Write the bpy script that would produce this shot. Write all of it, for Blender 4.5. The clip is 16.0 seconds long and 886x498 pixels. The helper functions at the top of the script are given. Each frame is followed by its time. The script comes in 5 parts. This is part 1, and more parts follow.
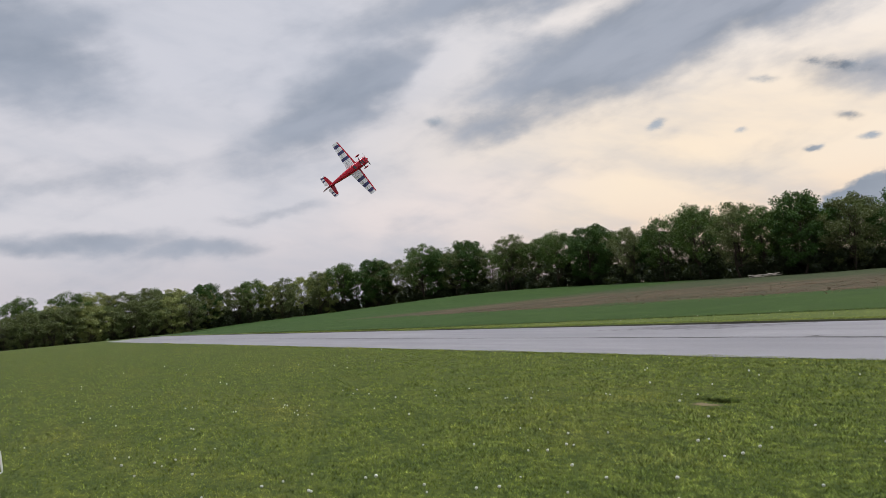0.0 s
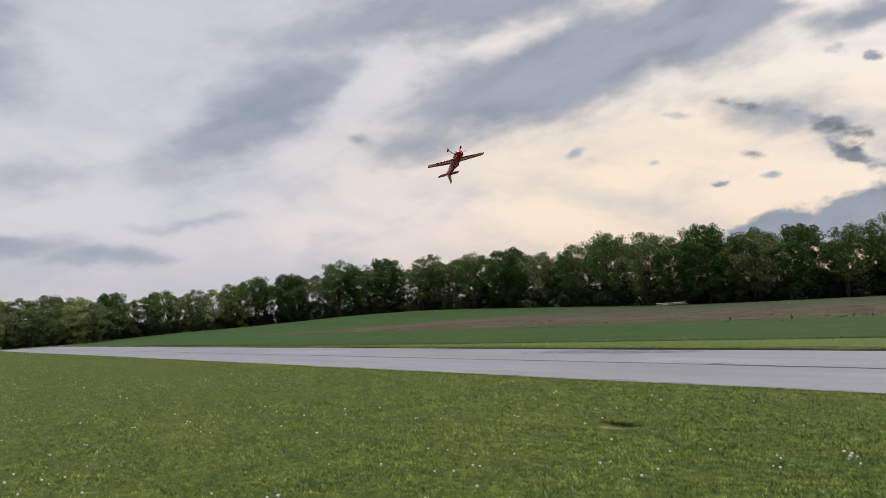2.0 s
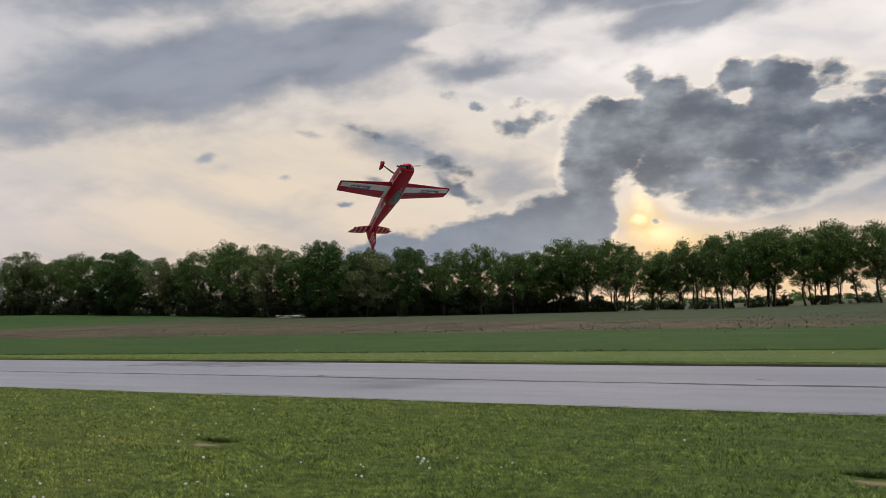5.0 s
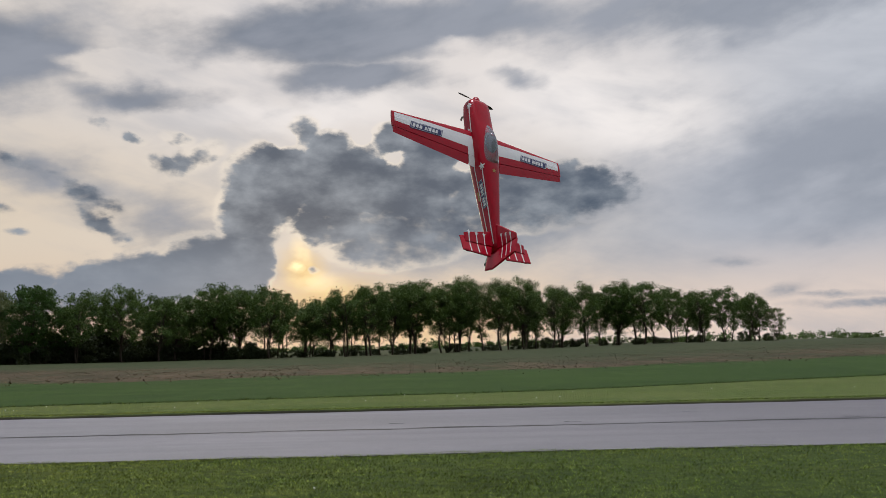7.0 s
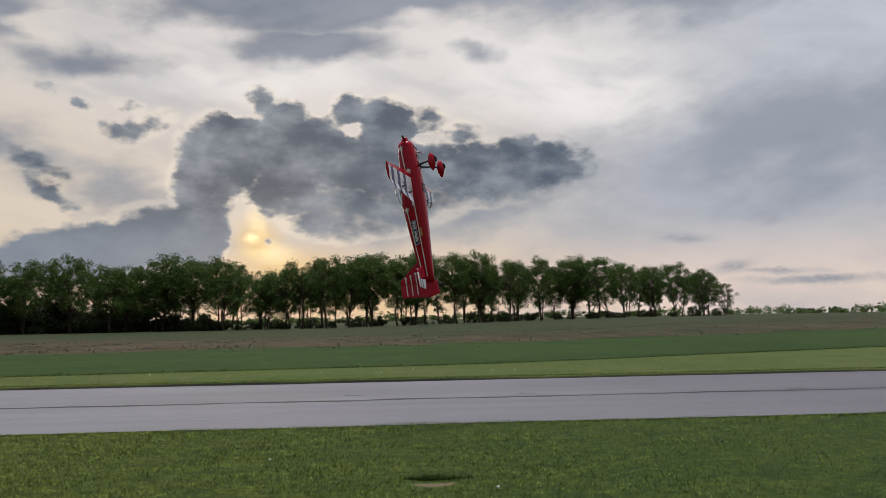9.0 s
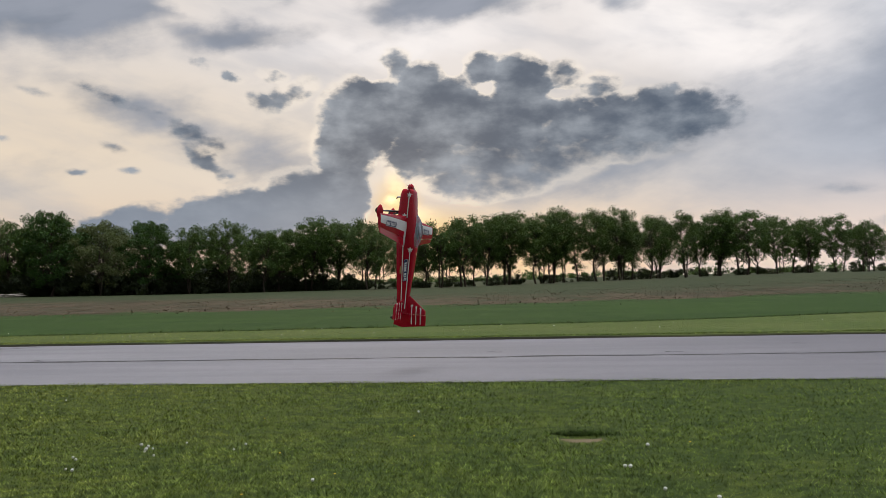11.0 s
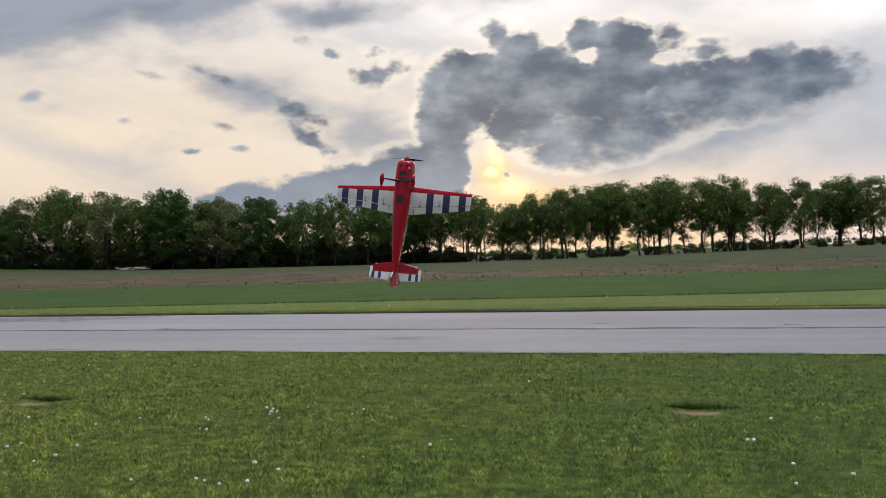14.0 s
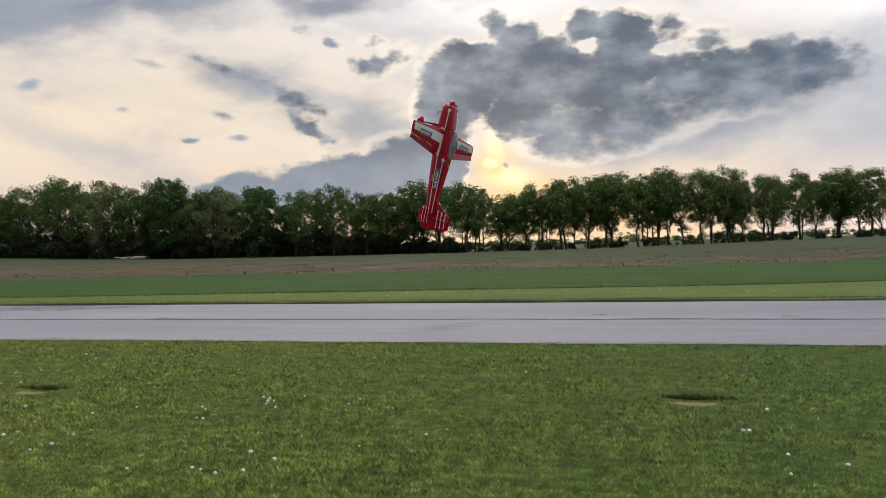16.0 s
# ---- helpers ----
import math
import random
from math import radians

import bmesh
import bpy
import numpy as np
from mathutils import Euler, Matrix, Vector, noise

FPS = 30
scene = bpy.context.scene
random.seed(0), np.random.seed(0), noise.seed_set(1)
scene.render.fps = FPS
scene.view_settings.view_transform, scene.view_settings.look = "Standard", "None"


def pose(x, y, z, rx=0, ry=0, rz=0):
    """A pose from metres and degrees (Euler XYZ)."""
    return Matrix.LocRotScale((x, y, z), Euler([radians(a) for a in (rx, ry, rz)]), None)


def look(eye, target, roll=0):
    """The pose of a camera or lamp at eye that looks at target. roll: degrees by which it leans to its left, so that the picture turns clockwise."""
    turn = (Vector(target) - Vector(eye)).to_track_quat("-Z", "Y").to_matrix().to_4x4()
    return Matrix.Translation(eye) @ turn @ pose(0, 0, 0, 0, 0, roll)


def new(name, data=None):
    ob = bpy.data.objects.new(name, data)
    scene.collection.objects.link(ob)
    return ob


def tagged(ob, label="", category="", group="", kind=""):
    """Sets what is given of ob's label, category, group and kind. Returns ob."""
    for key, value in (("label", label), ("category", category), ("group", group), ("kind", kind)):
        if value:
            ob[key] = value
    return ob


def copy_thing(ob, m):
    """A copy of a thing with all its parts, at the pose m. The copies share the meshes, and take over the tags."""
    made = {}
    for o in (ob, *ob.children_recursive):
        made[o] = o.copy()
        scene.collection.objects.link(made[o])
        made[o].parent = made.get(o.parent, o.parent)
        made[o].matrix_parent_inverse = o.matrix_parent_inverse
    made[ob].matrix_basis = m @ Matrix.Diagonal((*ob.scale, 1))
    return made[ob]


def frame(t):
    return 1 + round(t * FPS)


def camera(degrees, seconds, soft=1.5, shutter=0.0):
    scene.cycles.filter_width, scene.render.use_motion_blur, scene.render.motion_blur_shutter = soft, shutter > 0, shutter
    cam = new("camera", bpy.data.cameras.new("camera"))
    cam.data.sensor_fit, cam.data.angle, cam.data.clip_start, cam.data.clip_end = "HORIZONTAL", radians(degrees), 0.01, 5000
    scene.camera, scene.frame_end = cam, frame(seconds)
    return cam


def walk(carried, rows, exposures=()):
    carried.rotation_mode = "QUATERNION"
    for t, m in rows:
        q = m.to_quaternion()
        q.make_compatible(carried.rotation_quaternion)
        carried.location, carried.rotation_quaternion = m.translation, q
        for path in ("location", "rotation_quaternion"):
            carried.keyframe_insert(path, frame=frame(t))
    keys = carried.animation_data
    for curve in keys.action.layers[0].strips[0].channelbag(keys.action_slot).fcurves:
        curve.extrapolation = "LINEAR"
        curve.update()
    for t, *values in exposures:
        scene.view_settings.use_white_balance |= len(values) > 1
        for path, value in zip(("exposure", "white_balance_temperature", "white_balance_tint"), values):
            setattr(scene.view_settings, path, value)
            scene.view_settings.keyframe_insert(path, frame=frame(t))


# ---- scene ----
cam = camera(60.8, 16.0, soft=0.6)
PATH = [
    (0, (-0.011, -0.261, 1.574), (-8.617, 4.788, 2.245), -5.19),
    (0.5, (-0.028, -0.237, 1.577), (-8.690, 4.707, 2.304), -4.71),
    (1, (-0.025, -0.229, 1.567), (-8.584, 4.885, 2.343), -4.21),
    (1.5, (-0.013, -0.233, 1.577), (-8.346, 5.235, 2.387), -3.72),
    (2, (0.010, -0.225, 1.569), (-7.986, 5.721, 2.411), -3.35),
    (2.5, (0.019, -0.176, 1.559), (-7.533, 6.323, 2.415), -2.93),
    (3, (0.032, -0.127, 1.558), (-7.005, 6.929, 2.397), -2.67),
    (3.2, (0.042, -0.115, 1.555), (-6.784, 7.147, 2.379), -2.66),
    (5.3, (0.068, 0.056, 1.579), (-3.548, 9.342, 2.412), -1.34),
    (5.5, (0.087, 0.082, 1.575), (-3.034, 9.541, 2.459), -1.27),
    (6, (0.156, 0.080, 1.577), (-1.731, 9.844, 2.623), -1.03),
    (6.5, (0.209, 0.083, 1.585), (-0.567, 9.980, 2.784), -1.28),
    (7, (0.227, 0.089, 1.585), (0.279, 10.006, 2.869), -1.32),
    (7.5, (0.224, 0.095, 1.585), (0.800, 9.997, 2.856), -1.27),
    (8, (0.227, 0.107, 1.582), (1.061, 10.002, 2.761), -1.17),
    (8.5, (0.211, 0.124, 1.572), (1.061, 10.032, 2.627), -1.02),
    (9, (0.208, 0.133, 1.572), (0.820, 10.071, 2.495), -0.99),
    (9.5, (0.198, 0.149, 1.562), (0.374, 10.116, 2.357), -1.06),
    (10, (0.176, 0.153, 1.553), (-0.171, 10.125, 2.215), -1.13),
    (10.2, (0.174, 0.151, 1.554), (-0.374, 10.117, 2.156), -1.11),
    (12.3, (0.082, 0.121, 1.550), (-1.765, 9.946, 1.824), -1.93),
    (12.5, (0.073, 0.115, 1.544), (-1.842, 9.927, 1.805), -1.87),
    (13, (0.068, 0.117, 1.537), (-2.036, 9.891, 1.739), -1.84),
    (13.5, (0.060, 0.117, 1.532), (-2.246, 9.846, 1.674), -1.82),
    (14, (0.051, 0.110, 1.536), (-2.462, 9.788, 1.621), -1.67),
    (14.5, (0.041, 0.104, 1.536), (-2.644, 9.736, 1.582), -1.61),
    (15, (0.040, 0.109, 1.535), (-2.721, 9.720, 1.552), -1.58),
    (15.5, (0.049, 0.109, 1.535), (-2.651, 9.737, 1.524), -1.57),
    (16, (0.063, 0.126, 1.533), (-2.438, 9.808, 1.490), -1.48),
]
walk(cam, [(t, look(eye, target, roll)) for t, eye, target, roll in PATH],
     exposures=[(0.0, -0.08), (3.0, -0.14), (5.5, -0.40), (7.0, -0.50), (8.2, -0.54), (10.0, -0.46), (12.5, -0.22), (16.0, -0.16)])


# ---- world and light ----
class Nodes:
    """Small wrapper that makes nodes and links them."""

    def __init__(self, tree):
        self.tree = tree

    def add(self, kind, **inputs):
        node = self.tree.nodes.new(kind)
        for key, value in inputs.items():
            slot = node.inputs[int(key[1:])] if key[0] == "i" and key[1:].isdigit() else node.inputs[key]
            if isinstance(value, bpy.types.NodeSocket):
                self.tree.links.new(value, slot)
            else:
                slot.default_value = value
        return node

    def math(self, op, a, b=0.0, c=0.0, clamp=False):
        node = self.add("ShaderNodeMath", i0=a, i1=b, i2=c)
        node.operation, node.use_clamp = op, clamp
        return node.outputs[0]

    def vec(self, op, a, b=(0, 0, 0)):
        node = self.add("ShaderNodeVectorMath", i0=a, i1=b)
        node.operation = op
        return node.outputs["Value"] if op in ("LENGTH", "DOT_PRODUCT", "DISTANCE") else node.outputs[0]

    def scaled(self, a, s):
        node = self.add("ShaderNodeVectorMath", i0=a, i3=s)
        node.operation = "SCALE"
        return node.outputs[0]

    def ease(self, x, lo, hi, a=0.0, b=1.0):
        node = self.add("ShaderNodeMapRange", i0=x, i1=lo, i2=hi, i3=a, i4=b)
        node.interpolation_type = "SMOOTHSTEP"
        return node.outputs[0]

    def mix(self, f, a, b, mode="MIX"):
        node = self.tree.nodes.new("ShaderNodeMix")
        node.data_type, node.blend_type = "RGBA", mode
        for slot, value in ((0, f), (6, a), (7, b)):
            if isinstance(value, bpy.types.NodeSocket):
                self.tree.links.new(value, node.inputs[slot])
            else:
                node.inputs[slot].default_value = value if slot == 0 else (*value[:3], 1)
        return node.outputs[2]

    def noise(self, vector, scale, detail=4.0, rough=0.55, lac=2.0):
        return self.add("ShaderNodeTexNoise", Vector=vector, Scale=scale, Detail=detail, Roughness=rough, Lacunarity=lac)


SUN_AZ, SUN_EL = 10.5, 7.0  # degrees to the left of +y, and up

world = bpy.data.worlds.new("evening_sky")
scene.world = world
world.use_nodes = True
world.node_tree.nodes.clear()
W = Nodes(world.node_tree)
way = W.add("ShaderNodeTexCoord").outputs["Generated"]
parts = W.add("ShaderNodeSeparateXYZ", i0=way)
sx, sy, sz = parts.outputs
AZ = W.math("MULTIPLY", W.math("ARCTAN2", W.math("MULTIPLY", sx, -1.0), sy), 57.2958)
EL = W.math("MULTIPLY", W.math("ARCSINE", sz), 57.2958)
FLAT = W.add("ShaderNodeCombineXYZ", i0=AZ, i1=EL).outputs[0]
# cloud noise is laid out by bearing and height, flattened
SQUASH = W.add("ShaderNodeCombineXYZ", i0=AZ, i1=W.math("MULTIPLY", EL, 1.7)).outputs[0]
warp_a = W.scaled(W.vec("SUBTRACT", W.noise(SQUASH, 0.12, 3.0).outputs["Color"], (0.5, 0.5, 0.5)), 4.5)
warp_a = W.vec("MULTIPLY", warp_a, (1, 0.7, 0))
warp_b = W.scaled(W.vec("SUBTRACT", W.noise(SQUASH, 0.55, 5.0, 0.6).outputs["Color"], (0.5, 0.5, 0.5)), 1.8)
warp_b = W.vec("MULTIPLY", warp_b, (1, 0.8, 0))
SOFT_P = W.vec("ADD", W.vec("ADD", FLAT, warp_a), W.scaled(warp_b, 0.6))
CRISP_P = W.vec("ADD", FLAT, W.scaled(warp_b, 0.55))
STREAK = W.add("ShaderNodeCombineXYZ", i0=W.math("MULTIPLY", AZ, 0.55), i1=W.math("MULTIPLY", W.math("ADD", EL, W.math("MULTIPLY", AZ, 0.24)), 1.7)).outputs[0]
fbm_soft = W.noise(STREAK, 0.16, 6.0, 0.52).outputs[0]
fbm_fine = W.noise(SQUASH, 0.60, 7.0, 0.6).outputs[0]
fbm_mid = W.noise(SQUASH, 0.28, 6.0, 0.55).outputs[0]


def puffs(scale):
    """Round heads of cumulus: 0 at a head's middle, larger towards its rim."""
    node = W.add("ShaderNodeTexVoronoi", Vector=W.vec("ADD", SQUASH, W.scaled(warp_b, 0.8)), Scale=scale)
    node.feature = "SMOOTH_F1"
    node.inputs["Smoothness"].default_value = 0.35
    return node.outputs["Distance"]


class Clouds:
    """A layer of clouds, each laid at a bearing and a height with its two half-widths, its turn, the share of its solid core and its strength."""

    last = None

    def __init__(self, place):
        self.place, self.mask = place, None

    def lay(self, az, el, ra, re, turn=0.0, inner=0.35, much=1.0):
        # each cloud waits for the one before it, so that the shader holds few values at a time
        place = self.place if Clouds.last is None else W.vec("ADD", self.place, W.add("ShaderNodeCombineXYZ", i0=W.math("MULTIPLY", Clouds.last, 1e-6)).outputs[0])
        m = W.add("ShaderNodeMapping", i0=place, i1=(az, el, 0), i2=(0, 0, radians(turn)), i3=(ra, re, 1))
        m.vector_type = "TEXTURE"
        one = W.ease(W.vec("LENGTH", m.outputs[0]), inner, 1.0, much, 0.0)
        self.mask = one if self.mask is None else W.math("MAXIMUM", self.mask, one)
        Clouds.last = self.mask
        return self.mask


# the light of the thin high overcast, by height and by bearing
low = W.mix(W.ease(AZ, -28, 6), (1.16, 0.96, 0.84), (1.12, 0.82, 0.53))
low = W.mix(W.ease(AZ, 12, 30), low, (1.0, 0.76, 0.56))
low = W.mix(W.ease(AZ, 34, 66), low, (0.64, 0.61, 0.66))
mid = W.mix(W.ease(AZ, -24, 2), (0.68, 0.71, 0.80), (1.06, 0.94, 0.82))
mid = W.mix(W.ease(AZ, 14, 30), mid, (1.02, 0.88, 0.73))
mid = W.mix(W.ease(AZ, 42, 72), mid, (0.74, 0.725, 0.775))
high = W.mix(W.ease(AZ, -32, -6), (0.80, 0.83, 0.91), (1.10, 1.03, 1.00))
high = W.mix(W.ease(AZ, 14, 30), high, (1.0, 0.92, 0.86))
high = W.mix(W.ease(AZ, 36, 70), high, (0.68, 0.69, 0.765))
base = W.mix(W.ease(EL, 1.5, 8.5), low, mid)
base = W.mix(W.ease(EL, 11, 18), base, high)
warm = Clouds(SOFT_P)
warm.lay(41, 8.5, 17, 5.5, -6, 0.1, 0.7)
glow = warm.mask
base = W.mix(glow, base, (1.08, 0.90, 0.70))
rosy = Clouds(SOFT_P)
rosy.lay(60, 7.0, 17, 4.0, -6, 0.1, 0.5)
pink = rosy.mask
base = W.mix(pink, base, (0.96, 0.83, 0.80))
bright = Clouds(SOFT_P)
bright.lay(-13, 17.6, 13, 4.6, 14, 0.2, 0.95)
bright.lay(9, 17.6, 12, 1.8, -4, 0.2, 0.6)
pale = bright.mask
base = W.mix(pale, base, (1.32, 1.25, 1.22))
WISP = W.add("ShaderNodeCombineXYZ", i0=W.math("MULTIPLY", AZ, 0.4), i1=W.math("MULTIPLY", W.math("SUBTRACT", EL, W.math("MULTIPLY", AZ, 0.22)), 1.3)).outputs[0]
haze = W.ease(W.noise(WISP, 0.20, 5.0, 0.52).outputs[0], 0.42, 0.72, 0.0, 0.42)
base = W.mix(haze, base, (0.50, 0.54, 0.63))

# long soft layers of cloud
layers = Clouds(SOFT_P)
layers.lay(66, 15.6, 14.9, 4.93, -27, 0.075, 1.05)
layers.lay(44, 17, 19.5, 5.65, -14, 0.175, 1.15)
layers.lay(54, 13.4, 9.8, 2.75, -14, 0.075, 0.95)
layers.lay(33, 19.4, 12.6, 5.22, -12, 0.15, 1.1)
layers.lay(50, 22.6, 27.6, 4.93, -6, 0.15, 0.9)
layers.lay(88, 19.3, 9.8, 7.25, 6, 0.1, 1)
layers.lay(5, 23.4, 27.6, 3.77, -3, 0.175, 1.15)
layers.lay(6, 20.4, 12.6, 2.32, 2, 0.125, 1.1)
layers.lay(22, 18.2, 10.3, 1.74, -3, 0.075, 0.95)
layers.lay(-6.5, 19.9, 4.6, 1.3, 6, 0.05, 0.7)
layers.lay(-26, 24.5, 27.6, 5.51, -3, 0.15, 1.05)
layers.lay(-30, 11.8, 20, 7.6, 4, 0.05, 0.8)
layers.lay(-38, 14.5, 13.8, 4.93, -12, 0.05, 0.85)
layers.lay(29.5, 12.4, 8, 2.32, 20, 0.025, 0.75)
layers.lay(86, 6.1, 12.6, 1.59, 2, 0.05, 0.85)
layers.lay(77, 5.3, 9.2, 1.3, 0, 0.05, 0.75)
layers.lay(84, 10.6, 13.8, 2.9, -6, 0.05, 0.55)
layers.lay(73, 7.6, 8, 1.01, -5, 0.05, 0.6)
layers.lay(40, 31.5, 103.5, 7.25, 0, 0.2, 1)
layers.lay(-5, 9.0, 18, 5.2, -5, 0.1, 1.0)
layers.lay(19, 8.4, 9.2, 4.35, 12, 0.05, 0.65)
layers.lay(26, 11, 6.9, 3.19, 30, 0, 0.5)
soft = layers.mask
slits = Clouds(SOFT_P)
slits.lay(24.5, 20.2, 6.5, 0.9, -7, 0.1, 0.9)
slits.lay(58, 17.2, 5, 2.4, -40, 0.0, 0.5)
slits.lay(-1, 22.4, 4, 1.0, 0, 0.0, 0.7)
slots = slits.mask
soft = W.math("SUBTRACT", soft, slots)
soft = W.ease(W.math("ADD", soft, W.math("ADD", W.math("MULTIPLY", W.math("SUBTRACT", fbm_soft, 0.5), 1.7), W.math("MULTIPLY", W.math("SUBTRACT", fbm_mid, 0.5), 0.7))), 0.02, 1.02)
soft_shade = W.mix(W.ease(fbm_soft, 0.34, 0.64), (0.215, 0.262, 0.345), (0.37, 0.41, 0.50))
soft_shade = W.mix(W.ease(AZ, 30, 52, 0.0, 0.30), soft_shade, (0.42, 0.47, 0.56))
soft_shade = W.mix(W.ease(AZ, 14, -10, 0.0, 0.55), soft_shade, (0.50, 0.54, 0.63))
sky = W.mix(W.math("MULTIPLY", soft, 0.93), base, soft_shade)

# the gap by which the sun comes through
glare = Clouds(CRISP_P)
glare.lay(SUN_AZ - 0.2, 5.8, 2.4, 2.8, -10, 0.0, 1.0)
glare.lay(SUN_AZ - 2.6, 3.8, 6.0, 2.3, 0, 0.0, 0.85)
glare.lay(2, 2.2, 16, 2.6, 0, 0.0, 0.65)
halo = glare.mask
sky = W.mix(halo, sky, (1.16, 0.82, 0.40))

# the heaped cloud and the low bank, crisp at the edges
heaps = Clouds(CRISP_P)
heaps.lay(12.4, 12.4, 4.6, 3.7, 0, 0.45)
heaps.lay(14.2, 10.0, 3.0, 3.2, 0, 0.45)
heaps.lay(7.2, 12.4, 5.2, 4.0, 0, 0.5)
heaps.lay(8.3, 14.9, 2.4, 1.9, 0, 0.4)
heaps.lay(3.6, 15.7, 2.0, 1.7, 0, 0.4)
heaps.lay(0.8, 14.4, 3.2, 2.9, 0, 0.45)
heaps.lay(10.2, 16.2, 1.8, 1.7, 0, 0.0, 0.62)
heaps.lay(1.0, 10.4, 9.0, 4.4, 0, 0.5)
heaps.lay(-7.4, 11.0, 9.8, 3.1, -4, 0.42)
heaps.lay(2.6, 7.7, 7.0, 2.3, -5, 0.35)
heaps.lay(8.0, 9.6, 4.2, 2.9, 0, 0.4)
heaps.lay(5.0, 7.6, 4.6, 1.9, -4, 0.35)
heaps.lay(-2.6, 14.8, 2.2, 1.8, 0, 0.0, 0.62)
heaps.lay(-5.2, 14.0, 2.2, 1.4, 0, 0.0, 0.60)
heaps.lay(18.2, 13.9, 3.4, 1.4, -28, 0.0, 0.56)
heaps.lay(22.0, 5.0, 8.5, 2.7, -9, 0.45)
heaps.lay(17.2, 6.2, 4.8, 3.0, 0, 0.45)
heaps.lay(30.0, 4.3, 5.0, 1.7, -14, 0.35)
heaps.lay(14.6, 6.6, 2.7, 3.6, 0, 0.55)
heaps.lay(25.6, 11.3, 4.2, 1.3, 26, 0.0, 0.6)
heaps.lay(24.6, 9.3, 2.6, 1.3, 30, 0.0, 0.58)
heaps.lay(22.8, 8.2, 1.8, 0.9, 0, 0.0, 0.62)
heaps.lay(30.5, 13.2, 3.6, 0.8, 14, 0.0, 0.55)
heaps.lay(20.2, 13.4, 2.2, 0.9, 12, 0.0, 0.5)
heaps.lay(19.4, 15.2, 1.9, 0.8, 10, 0.0, 0.5)
heaps.lay(24.9, 15.9, 1.5, 0.7, 8, 0.0, 0.5)
heaps.lay(22.4, 15.0, 1.4, 0.5, 20, 0.0, 0.5)
heaps.lay(9.8, 5.95, 0.9, 0.42, 10, 0.0, 0.8)
crisp = heaps.mask
# small separate cloudlets
cloudlets = Clouds(CRISP_P)
cloudlets.lay(42.9, 11.3, 1.2, 0.50, -14, 0.0, 0.8)
cloudlets.lay(37.3, 9.9, 0.7, 0.32, 0, 0.0, 0.7)
cloudlets.lay(32.8, 8.0, 1.0, 0.40, 0, 0.0, 0.85)
cloudlets.lay(29.4, 8.2, 1.1, 0.40, 0, 0.0, 0.85)
cloudlets.lay(35.4, 13.2, 1.6, 0.50, 12, 0.0, 0.7)
cloudlets.lay(30.5, 9.8, 1.4, 0.5, 10, 0.0, 0.65)
cloudlets.lay(59.3, 13.4, 1.4, 0.7, 0, 0.0, 0.7)
cloudlets.lay(-21.5, 5.5, 3.2, 0.55, 5, 0.0, 0.72)
cloudlets.lay(-24.5, 3.35, 2.3, 0.75, -8, 0.0, 0.9)
cloudlets.lay(-30.0, 2.3, 8.0, 0.55, 1, 0.1, 0.85)
cloudlets.lay(-27.5, 3.0, 5.0, 0.30, 2, 0.0, 0.7)
crumbs = cloudlets.mask
openings = Clouds(CRISP_P)
openings.lay(3.2, 14.4, 1.4, 0.9, 0, 0.0, 0.95)
openings.lay(11.9, 15.6, 1.5, 0.9, 0, 0.1, 0.9)
openings.lay(5.7, 15.9, 0.9, 0.9, 0, 0.1, 0.8)
openings.lay(-2.2, 13.6, 1.4, 0.6, 0, 0.1, 0.5)
openings.lay(SUN_AZ + 0.1, 6.9, 1.0, 2.0, -14, 0.2, 1.0)
gaps = openings.mask
crisp = W.math("MULTIPLY", W.math("SUBTRACT", crisp, gaps), 1.15)
billow = W.math("ADD", W.math("MULTIPLY", W.math("SUBTRACT", 0.46, puffs(0.42)), 0.75), W.math("MULTIPLY", W.math("SUBTRACT", 0.46, puffs(1.15)), 0.45))
rough_ = W.math("ADD", billow, W.math("ADD", W.math("MULTIPLY", W.math("SUBTRACT", fbm_fine, 0.5), 1.25), W.math("MULTIPLY", W.math("SUBTRACT", fbm_mid, 0.5), 0.8)))
rough_ = W.math("MULTIPLY", rough_, W.ease(crisp, 0.0, 0.30))
heap = W.math("MAXIMUM", W.math("ADD", crisp, rough_), W.math("MULTIPLY", W.math("ADD", crumbs, W.math("MULTIPLY", W.math("SUBTRACT", fbm_fine, 0.5), W.math("MULTIPLY", crumbs, 2.2))), 0.8))
rim = W.math("MULTIPLY", W.ease(heap, -0.35, 0.25), W.ease(AZ, 26, 16))
rim = W.math("MULTIPLY", rim, W.ease(crisp, 0.0, 0.25))
rim = W.math("MULTIPLY", rim, W.ease(AZ, -14, -4))
sky = W.mix(W.math("MULTIPLY", rim, 0.45), sky, (1.42, 1.24, 1.02))
lump = W.noise(W.vec("ADD", SQUASH, (0.7, -1.1, 0)), 0.22, 6.0, 0.55).outputs[0]
fold = W.math("ADD", W.math("MULTIPLY", lump, 0.85), W.math("MULTIPLY", puffs(0.36), 0.14))
core = W.math("ADD", W.math("MULTIPLY", W.math("MINIMUM", crisp, 1.0), 0.30), W.math("MULTIPLY", W.math("SUBTRACT", 0.77, fold), 2.2))
heap_shade = W.mix(W.ease(core, 0.30, 1.18), (0.45, 0.50, 0.57), (0.092, 0.132, 0.198))
heap_shade = W.mix(W.ease(EL, 4.5, 10.0, 0.80, 0.0), heap_shade, (0.30, 0.37, 0.48))
blur = W.math("MULTIPLY", W.ease(EL, 7.5, 12.5, 1.0, 0.0), W.ease(AZ, 4, 10, 1.0, 0.0))
